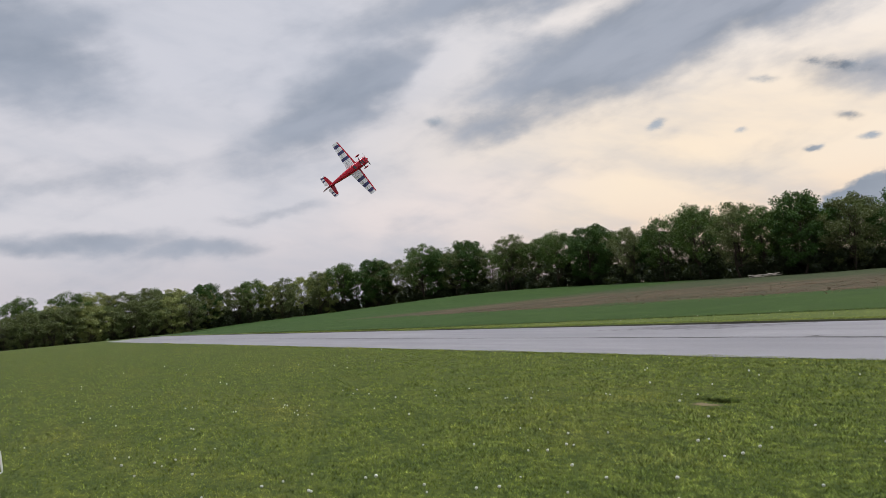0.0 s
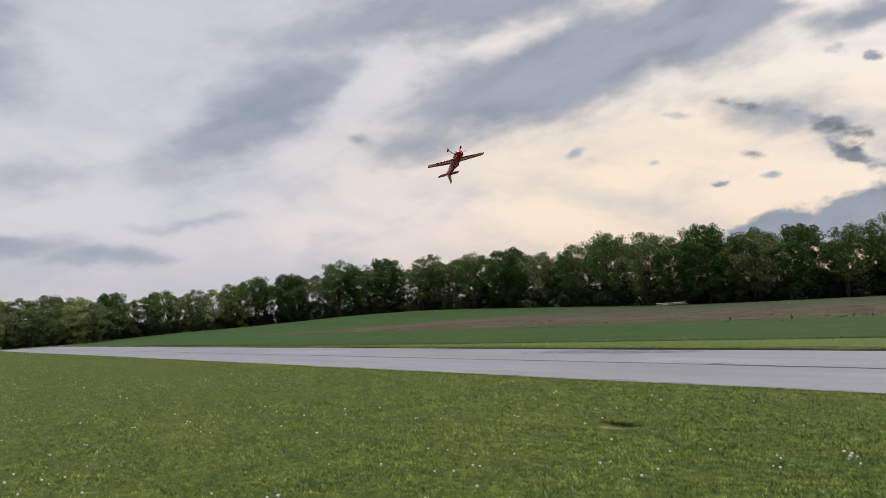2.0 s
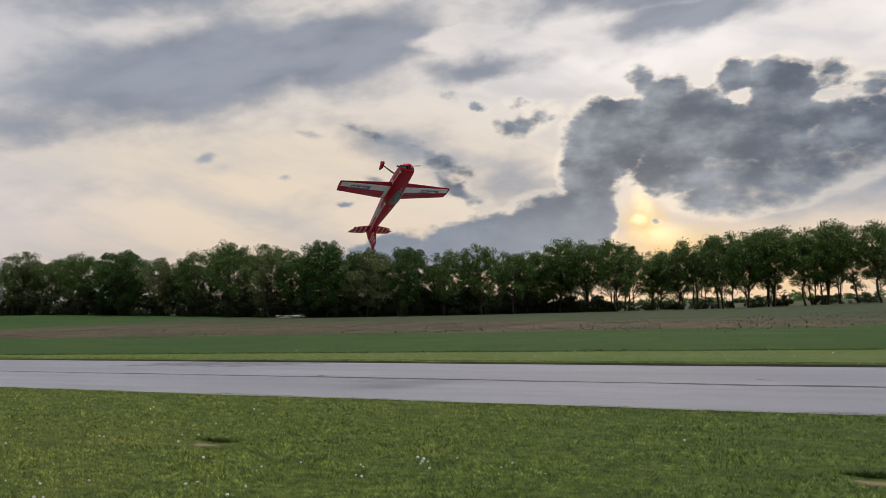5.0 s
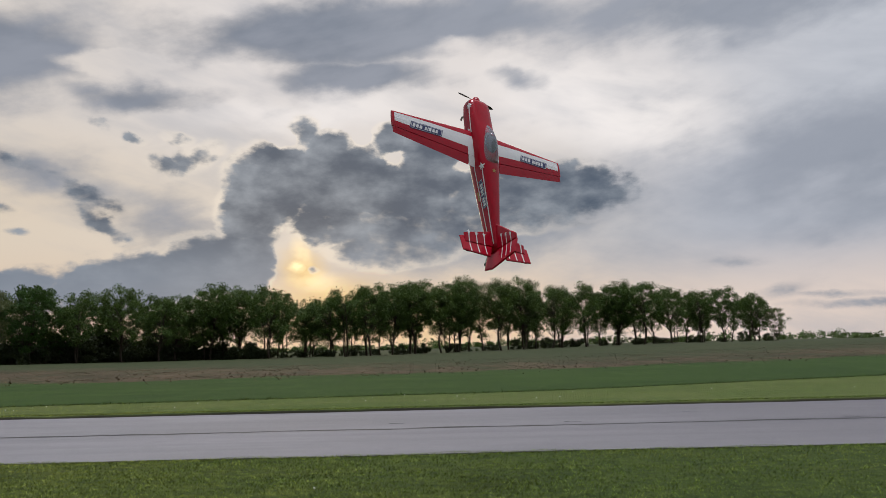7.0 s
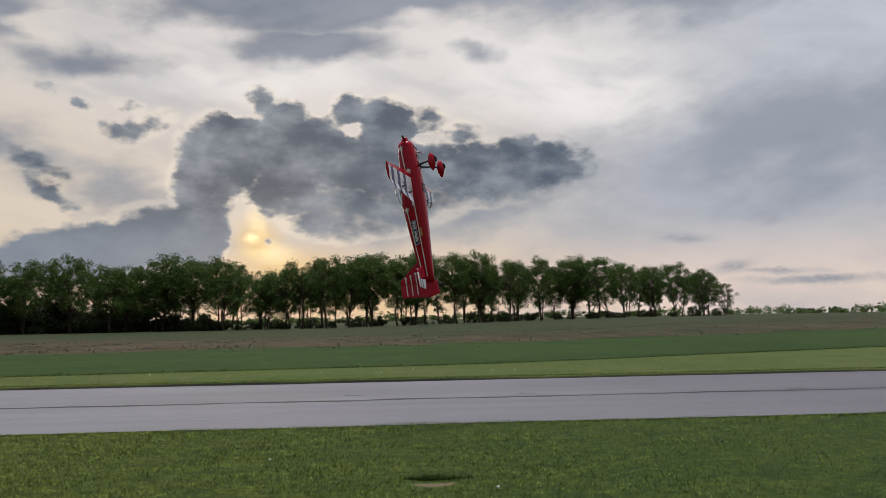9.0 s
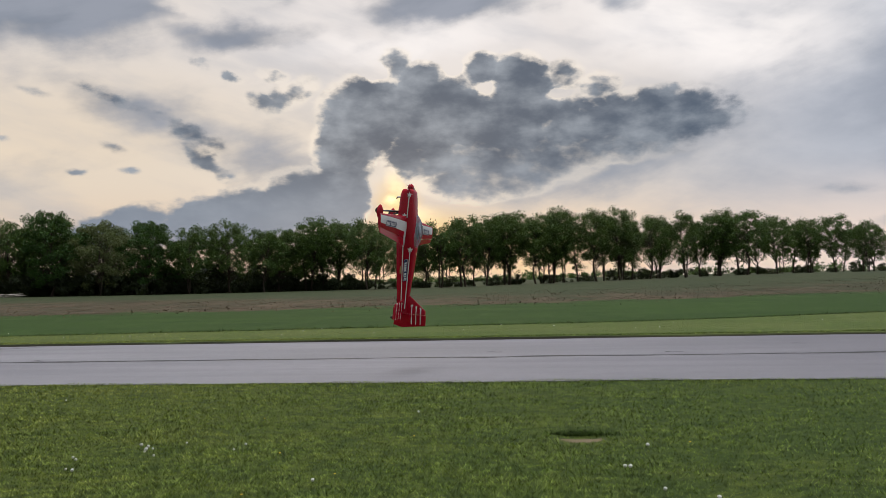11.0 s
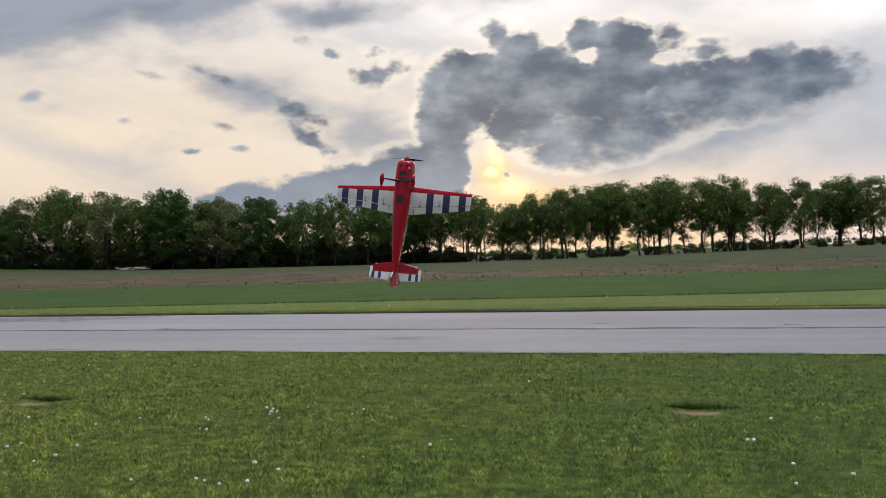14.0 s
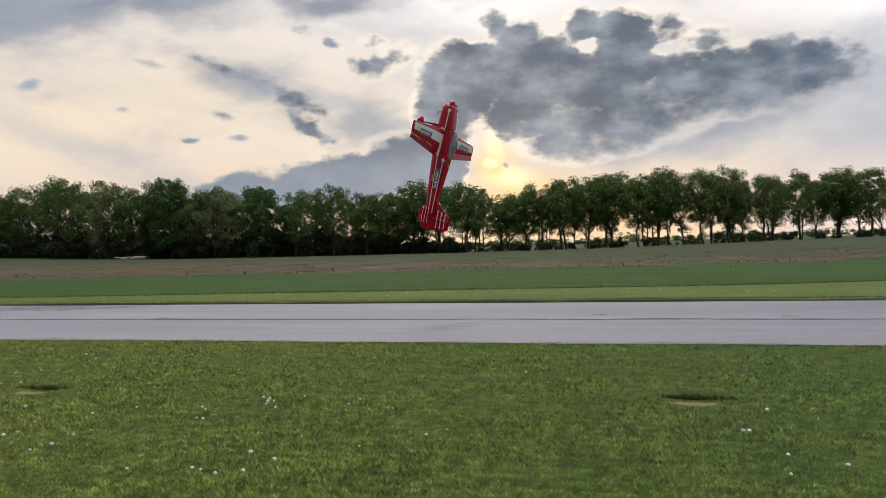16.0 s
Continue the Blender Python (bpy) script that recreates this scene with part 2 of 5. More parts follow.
sky = W.mix(W.math("MULTIPLY", W.ease(heap, W.math("MULTIPLY", blur, -0.28), W.math("MULTIPLY_ADD", blur, 0.55, 0.72)), 0.95), sky, heap_shade)
brightest = Clouds(CRISP_P)
brightest.lay(SUN_AZ + 0.2, 6.2, 0.75, 0.7, 0, 0.0, 1.0)
brightest.lay(SUN_AZ - 0.1, 7.2, 1.0, 1.9, -18, 0.0, 0.45)
brightest.lay(SUN_AZ - 1.2, 5.0, 3.0, 1.2, 8, 0.0, 0.5)
disc = W.math("MULTIPLY", brightest.mask, W.ease(fbm_fine, 0.30, 0.55, 0.35, 1.0))
sky = W.mix(disc, sky, (2.1, 1.65, 0.92))
# the overcast is thinner and many times as bright overhead as near the horizon
top_light = W.math("MULTIPLY", W.ease(EL, 75, 89.5, 1.0, 79.0), W.ease(sy, -0.85, -0.05, 0.62, 1.0))
sky = W.mix(1.0, sky, W.add("ShaderNodeCombineColor", i0=top_light, i1=top_light, i2=top_light).outputs[0], "MULTIPLY")
clear = W.tree.nodes.new("ShaderNodeTexSky")
clear.sky_type, clear.sun_disc = "NISHITA", False
clear.sun_elevation, clear.sun_rotation = radians(SUN_EL), radians(-SUN_AZ)
blue = W.add("ShaderNodeBackground", Color=clear.outputs[0], Strength=0.05)
grey = W.add("ShaderNodeBackground", Color=sky, Strength=1.0)
W.add("ShaderNodeOutputWorld", i0=W.add("ShaderNodeMixShader", i0=0.96, i1=blue.outputs[0], i2=grey.outputs[0]).outputs[0])

sun = new("sun", bpy.data.lights.new("sun", "SUN"))
sun.data.energy, sun.data.angle, sun.data.color = 0.4, radians(20), (1.0, 0.80, 0.55)
az, el = radians(SUN_AZ), radians(SUN_EL)
sun.matrix_world = look((0, 60, 60), (60 * math.sin(az) * math.cos(el) + 0, 60 - 60 * math.cos(az) * math.cos(el), 60 - 60 * math.sin(el)))


# ---- materials ----
def material(name, rough=0.6, metal=0.0, gloss=0.5):
    mat = bpy.data.materials.new(name)
    mat.use_nodes = True
    n = Nodes(mat.node_tree)
    bsdf = mat.node_tree.nodes["Principled BSDF"]
    bsdf.inputs["Roughness"].default_value = rough
    bsdf.inputs["Metallic"].default_value = metal
    bsdf.inputs["Specular IOR Level"].default_value = gloss
    return mat, n, bsdf


def bump(n, bsdf, height, strength, distance):
    b = n.add("ShaderNodeBump", Strength=strength, Distance=distance, Height=height)
    n.tree.links.new(b.outputs[0], bsdf.inputs["Normal"])


def painted(name, colour, rough=0.35, vary=0.12, metal=0.0, scale=6.0, gloss=0.5):
    """Paint or film: a colour with faint streaks and dirt at two scales."""
    mat, n, bsdf = material(name, rough, metal, gloss)
    co = n.add("ShaderNodeTexCoord").outputs["Object"]
    a = n.noise(co, scale, 4).outputs[0]
    b = n.noise(co, scale * 9, 3).outputs[0]
    f = n.math("MULTIPLY", n.math("ADD", a, b), 0.5)
    dark = [c * (1 - vary) for c in colour]
    lite = [min(1, c * (1 + vary)) for c in colour]
    n.tree.links.new(n.mix(n.ease(f, 0.3, 0.7), dark, lite), bsdf.inputs["Base Color"])
    n.tree.links.new(n.ease(a, 0.2, 0.8, rough * 0.8, min(1, rough * 1.25)), bsdf.inputs["Roughness"])
    return mat


RED = painted("red_film", (0.33, 0.003, 0.015), 0.22, gloss=0.28)
WHITE = painted("white_film", (0.66, 0.66, 0.67), 0.35, 0.06)
NAVY = painted("navy_film", (0.018, 0.022, 0.10), 0.35)
BLACK = painted("black_carbon", (0.012, 0.012, 0.013), 0.4)
RUBBER = painted("black_rubber", (0.015, 0.015, 0.015), 0.8)
STEEL = painted("grey_metal", (0.35, 0.35, 0.36), 0.35, 0.1, 0.9)
FADED = painted("faded_gold", (0.32, 0.20, 0.06), 0.5)


def canopy_glass():
    mat, n, bsdf = material("canopy_glass", 0.06, 0.0, 0.6)
    bsdf.inputs["Base Color"].default_value = (0.62, 0.68, 0.76, 1)
    bsdf.inputs["Transmission Weight"].default_value = 0.75
    bsdf.inputs["IOR"].default_value = 1.3
    return mat


GLASS = canopy_glass()


def ground_material():
    """Mown field, then a mown verge, young crop, dry stubble and rough pasture towards the trees."""
    mat, n, bsdf = material("field", 0.9, 0.0, 0.15)
    pos = n.add("ShaderNodeNewGeometry").outputs["Position"]
    p = n.add("ShaderNodeSeparateXYZ", i0=pos)
    x, y = p.outputs[0], p.outputs[1]
    big = n.noise(n.add("ShaderNodeMapping", i0=pos, i3=(0.5, 1.3, 1)).outputs[0], 0.35, 5, 0.6).outputs[0]
    midn = n.noise(pos, 1.1, 5, 0.6).outputs[0]
    fine = n.noise(pos, 34.0, 4, 0.7).outputs[0]
    stretch = n.add("ShaderNodeMapping", i0=pos, i3=(0.25, 1.2, 1)).outputs[0]
    streak = n.noise(stretch, 0.35, 5, 0.65).outputs[0]
    along = n.add("ShaderNodeMapping", i0=pos, i3=(0.45, 0.16, 1)).outputs[0]
    speck = n.noise(along, 1.6, 5, 0.75).outputs[0]
    lumps = n.noise(n.add("ShaderNodeMapping", i0=pos, i3=(0.30, 0.075, 1)).outputs[0], 0.8, 5, 0.65).outputs[0]
    # lawn
    lawn = n.mix(n.ease(midn, 0.3, 0.7), (0.052, 0.077, 0.009), (0.086, 0.110, 0.014))
    lawn = n.mix(n.ease(big, 0.48, 0.72, 0.0, 0.55), lawn, (0.125, 0.125, 0.024))
    tuft = n.noise(n.add("ShaderNodeMapping", i0=pos, i3=(0.7, 1.0, 0.0)).outputs[0], 5.5, 4, 0.65).outputs[0]
    lawn = n.mix(n.ease(tuft, 0.40, 0.62, 0.5, 0.0), lawn, (0.04, 0.065, 0.012))
    fleck = n.noise(n.add("ShaderNodeMapping", i0=pos, i3=(0.6, 0.8, 0.0)).outputs[0], 13.0, 5, 0.7).outputs[0]
    lawn = n.mix(n.ease(fleck, 0.54, 0.42, 0.0, 0.7), lawn, (0.022, 0.038, 0.005))
    lawn = n.mix(n.ease(fine, 0.45, 0.75, 0.0, 0.5), lawn, (0.035, 0.065, 0.014))
    lawn = n.mix(1.0, lawn, n.mix(n.ease(n.noise(n.add("ShaderNodeMapping", i0=pos, i3=(0.6, 1.0, 0.0)).outputs[0], 2.6, 5, 0.65).outputs[0], 0.36, 0.64), (0.68, 0.72, 0.70), (1.02, 0.98, 0.96)), "MULTIPLY")
    lawn = n.mix(1.0, lawn, n.mix(n.ease(x, -9.0, 4.0), (1.10, 1.03, 0.96), (0.78, 0.86, 0.86)), "MULTIPLY")
    # verge
    verge = n.mix(n.ease(streak, 0.3, 0.7), (0.056, 0.086, 0.018), (0.090, 0.108, 0.032))
    # crop
    crop = n.mix(n.ease(streak, 0.3, 0.7), (0.016, 0.039, 0.005), (0.028, 0.057, 0.008))
    # stubble
    dry = n.mix(n.ease(lumps, 0.40, 0.62), (0.040, 0.033, 0.018), (0.080, 0.055, 0.034))
    blotch = n.noise(n.add("ShaderNodeMapping", i0=pos, i3=(0.5, 1.0, 1)).outputs[0], 0.30, 6, 0.7).outputs[0]
    dry = n.mix(n.ease(blotch, 0.50, 0.62, 0.0, 0.6), dry, (0.040, 0.050, 0.019))
    dry = n.mix(n.ease(speck, 0.50, 0.66, 0.0, 0.6), dry, (0.108, 0.082, 0.050))
    dry = n.mix(n.ease(speck, 0.50, 0.38, 0.0, 0.7), dry, (0.034, 0.038, 0.015))
    rough = n.mix(n.ease(streak, 0.3, 0.7), (0.024, 0.037, 0.014), (0.043, 0.050, 0.021))
    crop = n.mix(n.ease(speck, 0.50, 0.68, 0.0, 0.45), crop, (0.042, 0.078, 0.016))
    crop = n.mix(n.ease(speck, 0.46, 0.32, 0.0, 0.5), crop, (0.016, 0.040, 0.008))
    verge = n.mix(n.ease(speck, 0.48, 0.34, 0.0, 0.5), verge, (0.050, 0.078, 0.016))
    verge = n.mix(n.ease(speck, 0.54, 0.68, 0.0, 0.4), verge, (0.12, 0.135, 0.045))
    rough = n.mix(n.ease(speck, 0.50, 0.66, 0.0, 0.45), rough, (0.062, 0.060, 0.029))
    wob = n.math("MULTIPLY", n.math("SUBTRACT", n.noise(pos, 0.22, 4).outputs[0], 0.5), 1.0)
    wide = n.math("MULTIPLY", n.math("SUBTRACT", blotch, 0.5), 60.0)
    bend = n.math("MAXIMUM", n.math("SUBTRACT", x, 4.0), 0.0)
    slant = n.math("ADD", n.math("MULTIPLY", n.math("MAXIMUM", x, -40.0), 0.115), n.math("MULTIPLY", bend, 0.24))
    y1 = n.math("SUBTRACT", n.math("SUBTRACT", y, slant), n.math("MULTIPLY", wob, 0.5))
    y2 = n.math("SUBTRACT", n.math("SUBTRACT", y, slant), n.math("MULTIPLY", n.math("SUBTRACT", blotch, 0.5), 14.0))
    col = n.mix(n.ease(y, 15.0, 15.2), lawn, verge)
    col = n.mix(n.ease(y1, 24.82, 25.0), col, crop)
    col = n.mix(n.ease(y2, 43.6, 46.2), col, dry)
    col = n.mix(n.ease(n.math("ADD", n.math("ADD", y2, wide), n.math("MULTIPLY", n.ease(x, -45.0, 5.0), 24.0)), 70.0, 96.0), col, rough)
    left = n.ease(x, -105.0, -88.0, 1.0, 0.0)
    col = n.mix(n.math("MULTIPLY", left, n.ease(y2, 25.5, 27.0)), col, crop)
    # soil of the turf lip, near black with the lip's shadow painted in
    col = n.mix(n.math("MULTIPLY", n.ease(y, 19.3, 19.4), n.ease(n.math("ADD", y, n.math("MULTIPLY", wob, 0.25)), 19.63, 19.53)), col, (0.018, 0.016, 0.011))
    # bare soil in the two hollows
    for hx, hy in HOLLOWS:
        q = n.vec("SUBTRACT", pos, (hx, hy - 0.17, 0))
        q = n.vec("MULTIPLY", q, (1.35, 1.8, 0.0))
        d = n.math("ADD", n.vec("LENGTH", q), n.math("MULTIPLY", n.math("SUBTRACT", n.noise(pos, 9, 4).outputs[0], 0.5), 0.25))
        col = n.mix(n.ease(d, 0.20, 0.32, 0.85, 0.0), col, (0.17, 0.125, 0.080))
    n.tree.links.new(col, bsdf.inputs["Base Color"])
    bump(n, bsdf, n.math("ADD", fine, midn), 0.6, 0.04)
    return mat


HOLLOWS = [(-6.63, 7.38), (0.55, 7.72)]
GROUND = ground_material()


def blade_material(name, dark, lite, straw):
    mat, n, bsdf = material(name, 0.65, 0.0, 0.25)
    r = n.add("ShaderNodeNewGeometry").outputs["Random Per Island"]
    pos = n.add("ShaderNodeNewGeometry").outputs["Position"]
    c = n.mix(r, [v * 0.62 for v in dark], [v * 1.18 for v in lite])
    patch = n.noise(n.add("ShaderNodeMapping", i0=pos, i3=(0.5, 1.3, 1)).outputs[0], 0.40, 5, 0.6).outputs[0]
    tuft = n.noise(n.add("ShaderNodeMapping", i0=pos, i3=(0.7, 1.0, 0.0)).outputs[0], 5.5, 4, 0.65).outputs[0]
    c = n.mix(n.ease(tuft, 0.40, 0.62, 0.6, 0.0), c, [v * 0.75 for v in dark])
    fleck = n.noise(n.add("ShaderNodeMapping", i0=pos, i3=(0.6, 0.8, 0.0)).outputs[0], 13.0, 5, 0.7).outputs[0]
    c = n.mix(n.ease(fleck, 0.52, 0.41, 0.0, 0.75), c, [v * 0.42 for v in dark])
    c = n.mix(n.ease(fleck, 0.52, 0.63, 0.0, 0.75), c, [v * 1.34 for v in lite])
    c = n.mix(n.ease(patch, 0.50, 0.68, 0.0, 0.45), c, straw)
    c = n.mix(n.ease(r, 0.92, 0.98, 0.0, 0.4), c, straw)
    # uneven growth in hand-wide to pace-wide patches, and yellower, lighter turf towards the far end
    mott = n.noise(n.add("ShaderNodeMapping", i0=pos, i3=(0.6, 1.0, 0.0)).outputs[0], 2.6, 5, 0.65).outputs[0]
    c = n.mix(1.0, c, n.mix(n.ease(mott, 0.36, 0.64), (0.94, 0.98, 0.96), (1.38, 1.32, 1.28)), "MULTIPLY")
    end = n.ease(n.add("ShaderNodeSeparateXYZ", i0=pos).outputs[0], -9.0, 4.0)
    c = n.mix(1.0, c, n.mix(end, (1.12, 1.05, 1.0), (0.80, 0.88, 0.88)), "MULTIPLY")
    n.tree.links.new(c, bsdf.inputs["Base Color"])
    return mat


BLADE = blade_material("grass_blades", (0.114, 0.160, 0.022), (0.198, 0.256, 0.050), (0.235, 0.240, 0.062))
EDGE_BLADE = blade_material("edge_grass", (0.030, 0.058, 0.008), (0.09, 0.14, 0.022), (0.14, 0.15, 0.045))


STRAW = blade_material("stubble_stalks", (0.060, 0.050, 0.026), (0.120, 0.095, 0.058), (0.170, 0.135, 0.085))


def asphalt_material():
    mat, n, bsdf = material("worn_asphalt", 0.8, 0.0, 0.35)
    pos = n.add("ShaderNodeNewGeometry").outputs["Position"]
    stretch = n.add("ShaderNodeMapping", i0=pos, i3=(0.25, 1.0, 1)).outputs[0]
    big = n.noise(stretch, 0.5, 5, 0.6).outputs[0]
    grit = n.noise(pos, 90.0, 3, 0.7).outputs[0]
    mid_ = n.noise(pos, 2.2, 5, 0.6).outputs[0]
    c = n.mix(n.ease(big, 0.3, 0.7), (0.120, 0.117, 0.128), (0.180, 0.174, 0.184))
    c = n.mix(n.ease(mid_, 0.4, 0.75, 0.0, 0.3), c, (0.11, 0.11, 0.12))
    c = n.mix(n.ease(grit, 0.35, 0.75, 0.0, 0.45), c, (0.27, 0.265, 0.27))
    # long light and dark streaks paint in a mottled sheen
    streaky = n.noise(n.add("ShaderNodeMapping", i0=pos, i3=(0.06, 1.6, 1)).outputs[0], 1.1, 5, 0.6).outputs[0]
    c = n.mix(1.0, c, n.mix(n.ease(streaky, 0.35, 0.65), (0.94, 0.94, 0.945), (1.05, 1.05, 1.04)), "MULTIPLY")
    # towards +x the weaker sky sheen is painted in as a darker tone
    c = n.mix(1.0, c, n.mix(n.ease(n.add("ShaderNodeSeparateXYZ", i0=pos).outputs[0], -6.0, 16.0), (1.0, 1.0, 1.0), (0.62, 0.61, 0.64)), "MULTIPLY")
    n.tree.links.new(c, bsdf.inputs["Base Color"])
    n.tree.links.new(n.ease(big, 0.3, 0.7, 0.72, 0.85), bsdf.inputs["Roughness"])
    bump(n, bsdf, grit, 0.35, 0.004)
    return mat


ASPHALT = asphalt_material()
TAR = painted("crack_sealer", (0.016, 0.016, 0.016), 0.7, 0.3)


def leaf_material(name, dark, lite, tip):
    mat, n, bsdf = material(name, 0.6, 0.0, 0.3)
    r = n.add("ShaderNodeNewGeometry").outputs["Random Per Island"]
    o = n.add("ShaderNodeObjectInfo").outputs["Random"]
    c = n.mix(r, dark, lite)
    c = n.mix(n.math("MULTIPLY", o, 0.55), c, tip)
    n.tree.links.new(c, bsdf.inputs["Base Color"])
    # thin leaves let some of the light through
    t = n.add("ShaderNodeBsdfTranslucent", Color=n.mix(0.5, c, (0.16, 0.20, 0.03)))
    m = n.add("ShaderNodeMixShader", i0=0.15, i1=bsdf.outputs[0], i2=t.outputs[0])
    n.tree.links.new(m.outputs[0], mat.node_tree.nodes["Material Output"].inputs[0])
    return mat


LEAF = leaf_material("spring_leaves", (0.022, 0.056, 0.008), (0.076, 0.142, 0.022), (0.070, 0.114, 0.022))
LEAF_DARK = leaf_material("dark_leaves", (0.013, 0.046, 0.007), (0.046, 0.116, 0.017), (0.040, 0.086, 0.015))
# darker leaf copy: the shade beneath the trees is put into its colour
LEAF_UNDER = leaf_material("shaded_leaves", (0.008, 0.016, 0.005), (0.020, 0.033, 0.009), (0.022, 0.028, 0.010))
LEAF_BROWN = leaf_material("young_brown_leaves", (0.066, 0.088, 0.030), (0.138, 0.160, 0.056), (0.110, 0.142, 0.044))
LEAF_PALE = leaf_material("pale_willow_leaves", (0.15, 0.19, 0.050), (0.30, 0.34, 0.095), (0.25, 0.26, 0.09))


def bark_material():
    mat, n, bsdf = material("bark", 0.9, 0.0, 0.1)
    co = n.add("ShaderNodeTexCoord").outputs["Object"]
    m = n.add("ShaderNodeMapping", i0=co, i3=(6, 6, 1.2)).outputs[0]
    f = n.noise(m, 2.0, 5, 0.65).outputs[0]
    n.tree.links.new(n.mix(n.ease(f, 0.3, 0.7), (0.030, 0.024, 0.018), (0.085, 0.070, 0.052)), bsdf.inputs["Base Color"])
    bump(n, bsdf, f, 0.7, 0.03)
    return mat


BARK = bark_material()
DRY_WOOD = painted("bleached_wood", (0.26, 0.23, 0.19), 0.85, 0.3)
STAKE = painted("white_plastic", (0.80, 0.80, 0.80), 0.45, 0.05)
PUFF = painted("seed_head", (0.50, 0.50, 0.46), 0.95, 0.1, 0.0, 60)
PETAL = painted("yellow_petals", (0.65, 0.42, 0.02), 0.7, 0.15, 0.0, 60)
STALK = painted("green_stalk", (0.13, 0.16, 0.06), 0.7, 0.2, 0.0, 30)


# ---- mesh helpers ----
def part(name, bm, mat, parent=None, label="", smooth=False):
    """Links a bmesh as one mesh object, under a thing or a part if one is given."""
    me = bpy.data.meshes.new(name)
    bm.to_mesh(me)
    bm.free()
    for m in mat if isinstance(mat, (list, tuple)) else [mat]:
        me.materials.append(m)
    if smooth:
        me.polygons.foreach_set("use_smooth", [True] * len(me.polygons))
    ob = new(name, me)
    ob.parent = parent
    return tagged(ob, label) if label else ob


def sheet(name, verts, faces, mats, parent=None, smooth=False, indices=None):
    """Links a mesh of arrays as one object."""
    me = bpy.data.meshes.new(name)
    verts, faces = np.asarray(verts, np.float32), np.asarray(faces, np.int32)
    me.vertices.add(len(verts))
    me.vertices.foreach_set("co", verts.ravel())
    k = faces.shape[1]
    me.loops.add(faces.size)
    me.loops.foreach_set("vertex_index", faces.ravel())
    me.polygons.add(len(faces))
    me.polygons.foreach_set("loop_start", np.arange(0, faces.size, k, dtype=np.int32))
    if indices is not None:
        me.polygons.foreach_set("material_index", np.asarray(indices, np.int32))
    if smooth:
        me.polygons.foreach_set("use_smooth", np.ones(len(faces), bool))
    me.update(calc_edges=True)
    for m in mats if isinstance(mats, (list, tuple)) else [mats]:
        me.materials.append(m)
    ob = new(name, me)
    ob.parent = parent
    return ob


def step(v, a, b):
    s = np.clip((v - a) / (b - a), 0, 1)
    return s * s * (3 - 2 * s)


def height(x, y):
    """The lie of the land: level by the runway, a low hill towards the far woods."""
    x, y = np.asarray(x, float), np.asarray(y, float)
    far = step(y, 24, 120)
    z = 2.5 * np.exp(-(((x + 165) / 62) ** 2) - ((y - 105) / 40) ** 2) * far
    z = z + 1.1 * far * step(x, -25, 60)
    z = z + 0.12 * far * np.exp(-((x + 85) / 40) ** 2)
    z = z - 1.3 * step(-x, 118, 215) * (1 - step(y, 30, 75))
    z = z + 0.07 * step(y, 19.50, 19.60)  # turf lip beyond the runway
    for hx, hy in HOLLOWS:
        z = z - 0.035 * np.exp(-(((x - hx) / 0.22) ** 2) - ((y - hy) / 0.14) ** 2)
    return z


# ---- the ground ----
def axis(stops):
    out = [np.arange(a, b, s) for a, b, s in stops]
    return np.concatenate(out + [[stops[-1][1]]])


def build_ground():
    xs = axis([(-3000, -400, 200), (-400, -60, 8), (-60, -14, 1.5), (-14, 6, 0.12), (6, 60, 1.5), (60, 300, 8), (300, 3000, 200)])
    ys = axis([(-400, -20, 40), (-20, 6, 1.0), (6, 9, 0.08), (9, 19.2, 1.2), (19.2, 19.8, 0.05), (19.8, 60, 1.2), (60, 260, 5), (260, 400, 20), (400, 4000, 300)])
    gx, gy = np.meshgrid(xs, ys)
    v = np.stack([gx, gy, height(gx, gy)], -1).reshape(-1, 3)
    nx, ny = len(xs), len(ys)
    i = (np.arange(ny - 1)[:, None] * nx + np.arange(nx - 1)).ravel()
    ground = sheet("ground", v, np.stack([i, i + 1, i + nx + 1, i + nx], -1), GROUND, smooth=True)
    tagged(ground, "mown grass airfield with crop and stubble strips beyond", "ground", kind="structure")


build_ground()

RUN_NEAR, RUN_FAR, SEAM = 11.6, 19.5, 15.22
RUN_X0, RUN_X1 = -116.0, 90.0


def slab(x0, x1, y0, y1, z0, z1, wob=0.0, rng=None):
    """A paved strip whose long edges wander a little."""
    bm = bmesh.new()
    xs = np.arange(x0, x1 + 0.01, 1.0)
    rows = []
    for x in xs:
        a = y0 + (noise.noise((x * 0.35, y0, 0)) * wob)
        b = y1 + (noise.noise((x * 0.35, y1, 3)) * wob)
        rows.append([bm.verts.new(p) for p in ((x, a, z0), (x, a, z1), (x, b, z1), (x, b, z0))])
    for r, s in zip(rows, rows[1:]):
        for k in range(3):
            bm.faces.new((r[k], s[k], s[k + 1], r[k + 1]))
    bm.faces.new(rows[0])
    bm.faces.new(rows[-1][::-1])
    bmesh.ops.recalc_face_normals(bm, faces=bm.faces)
    return bm


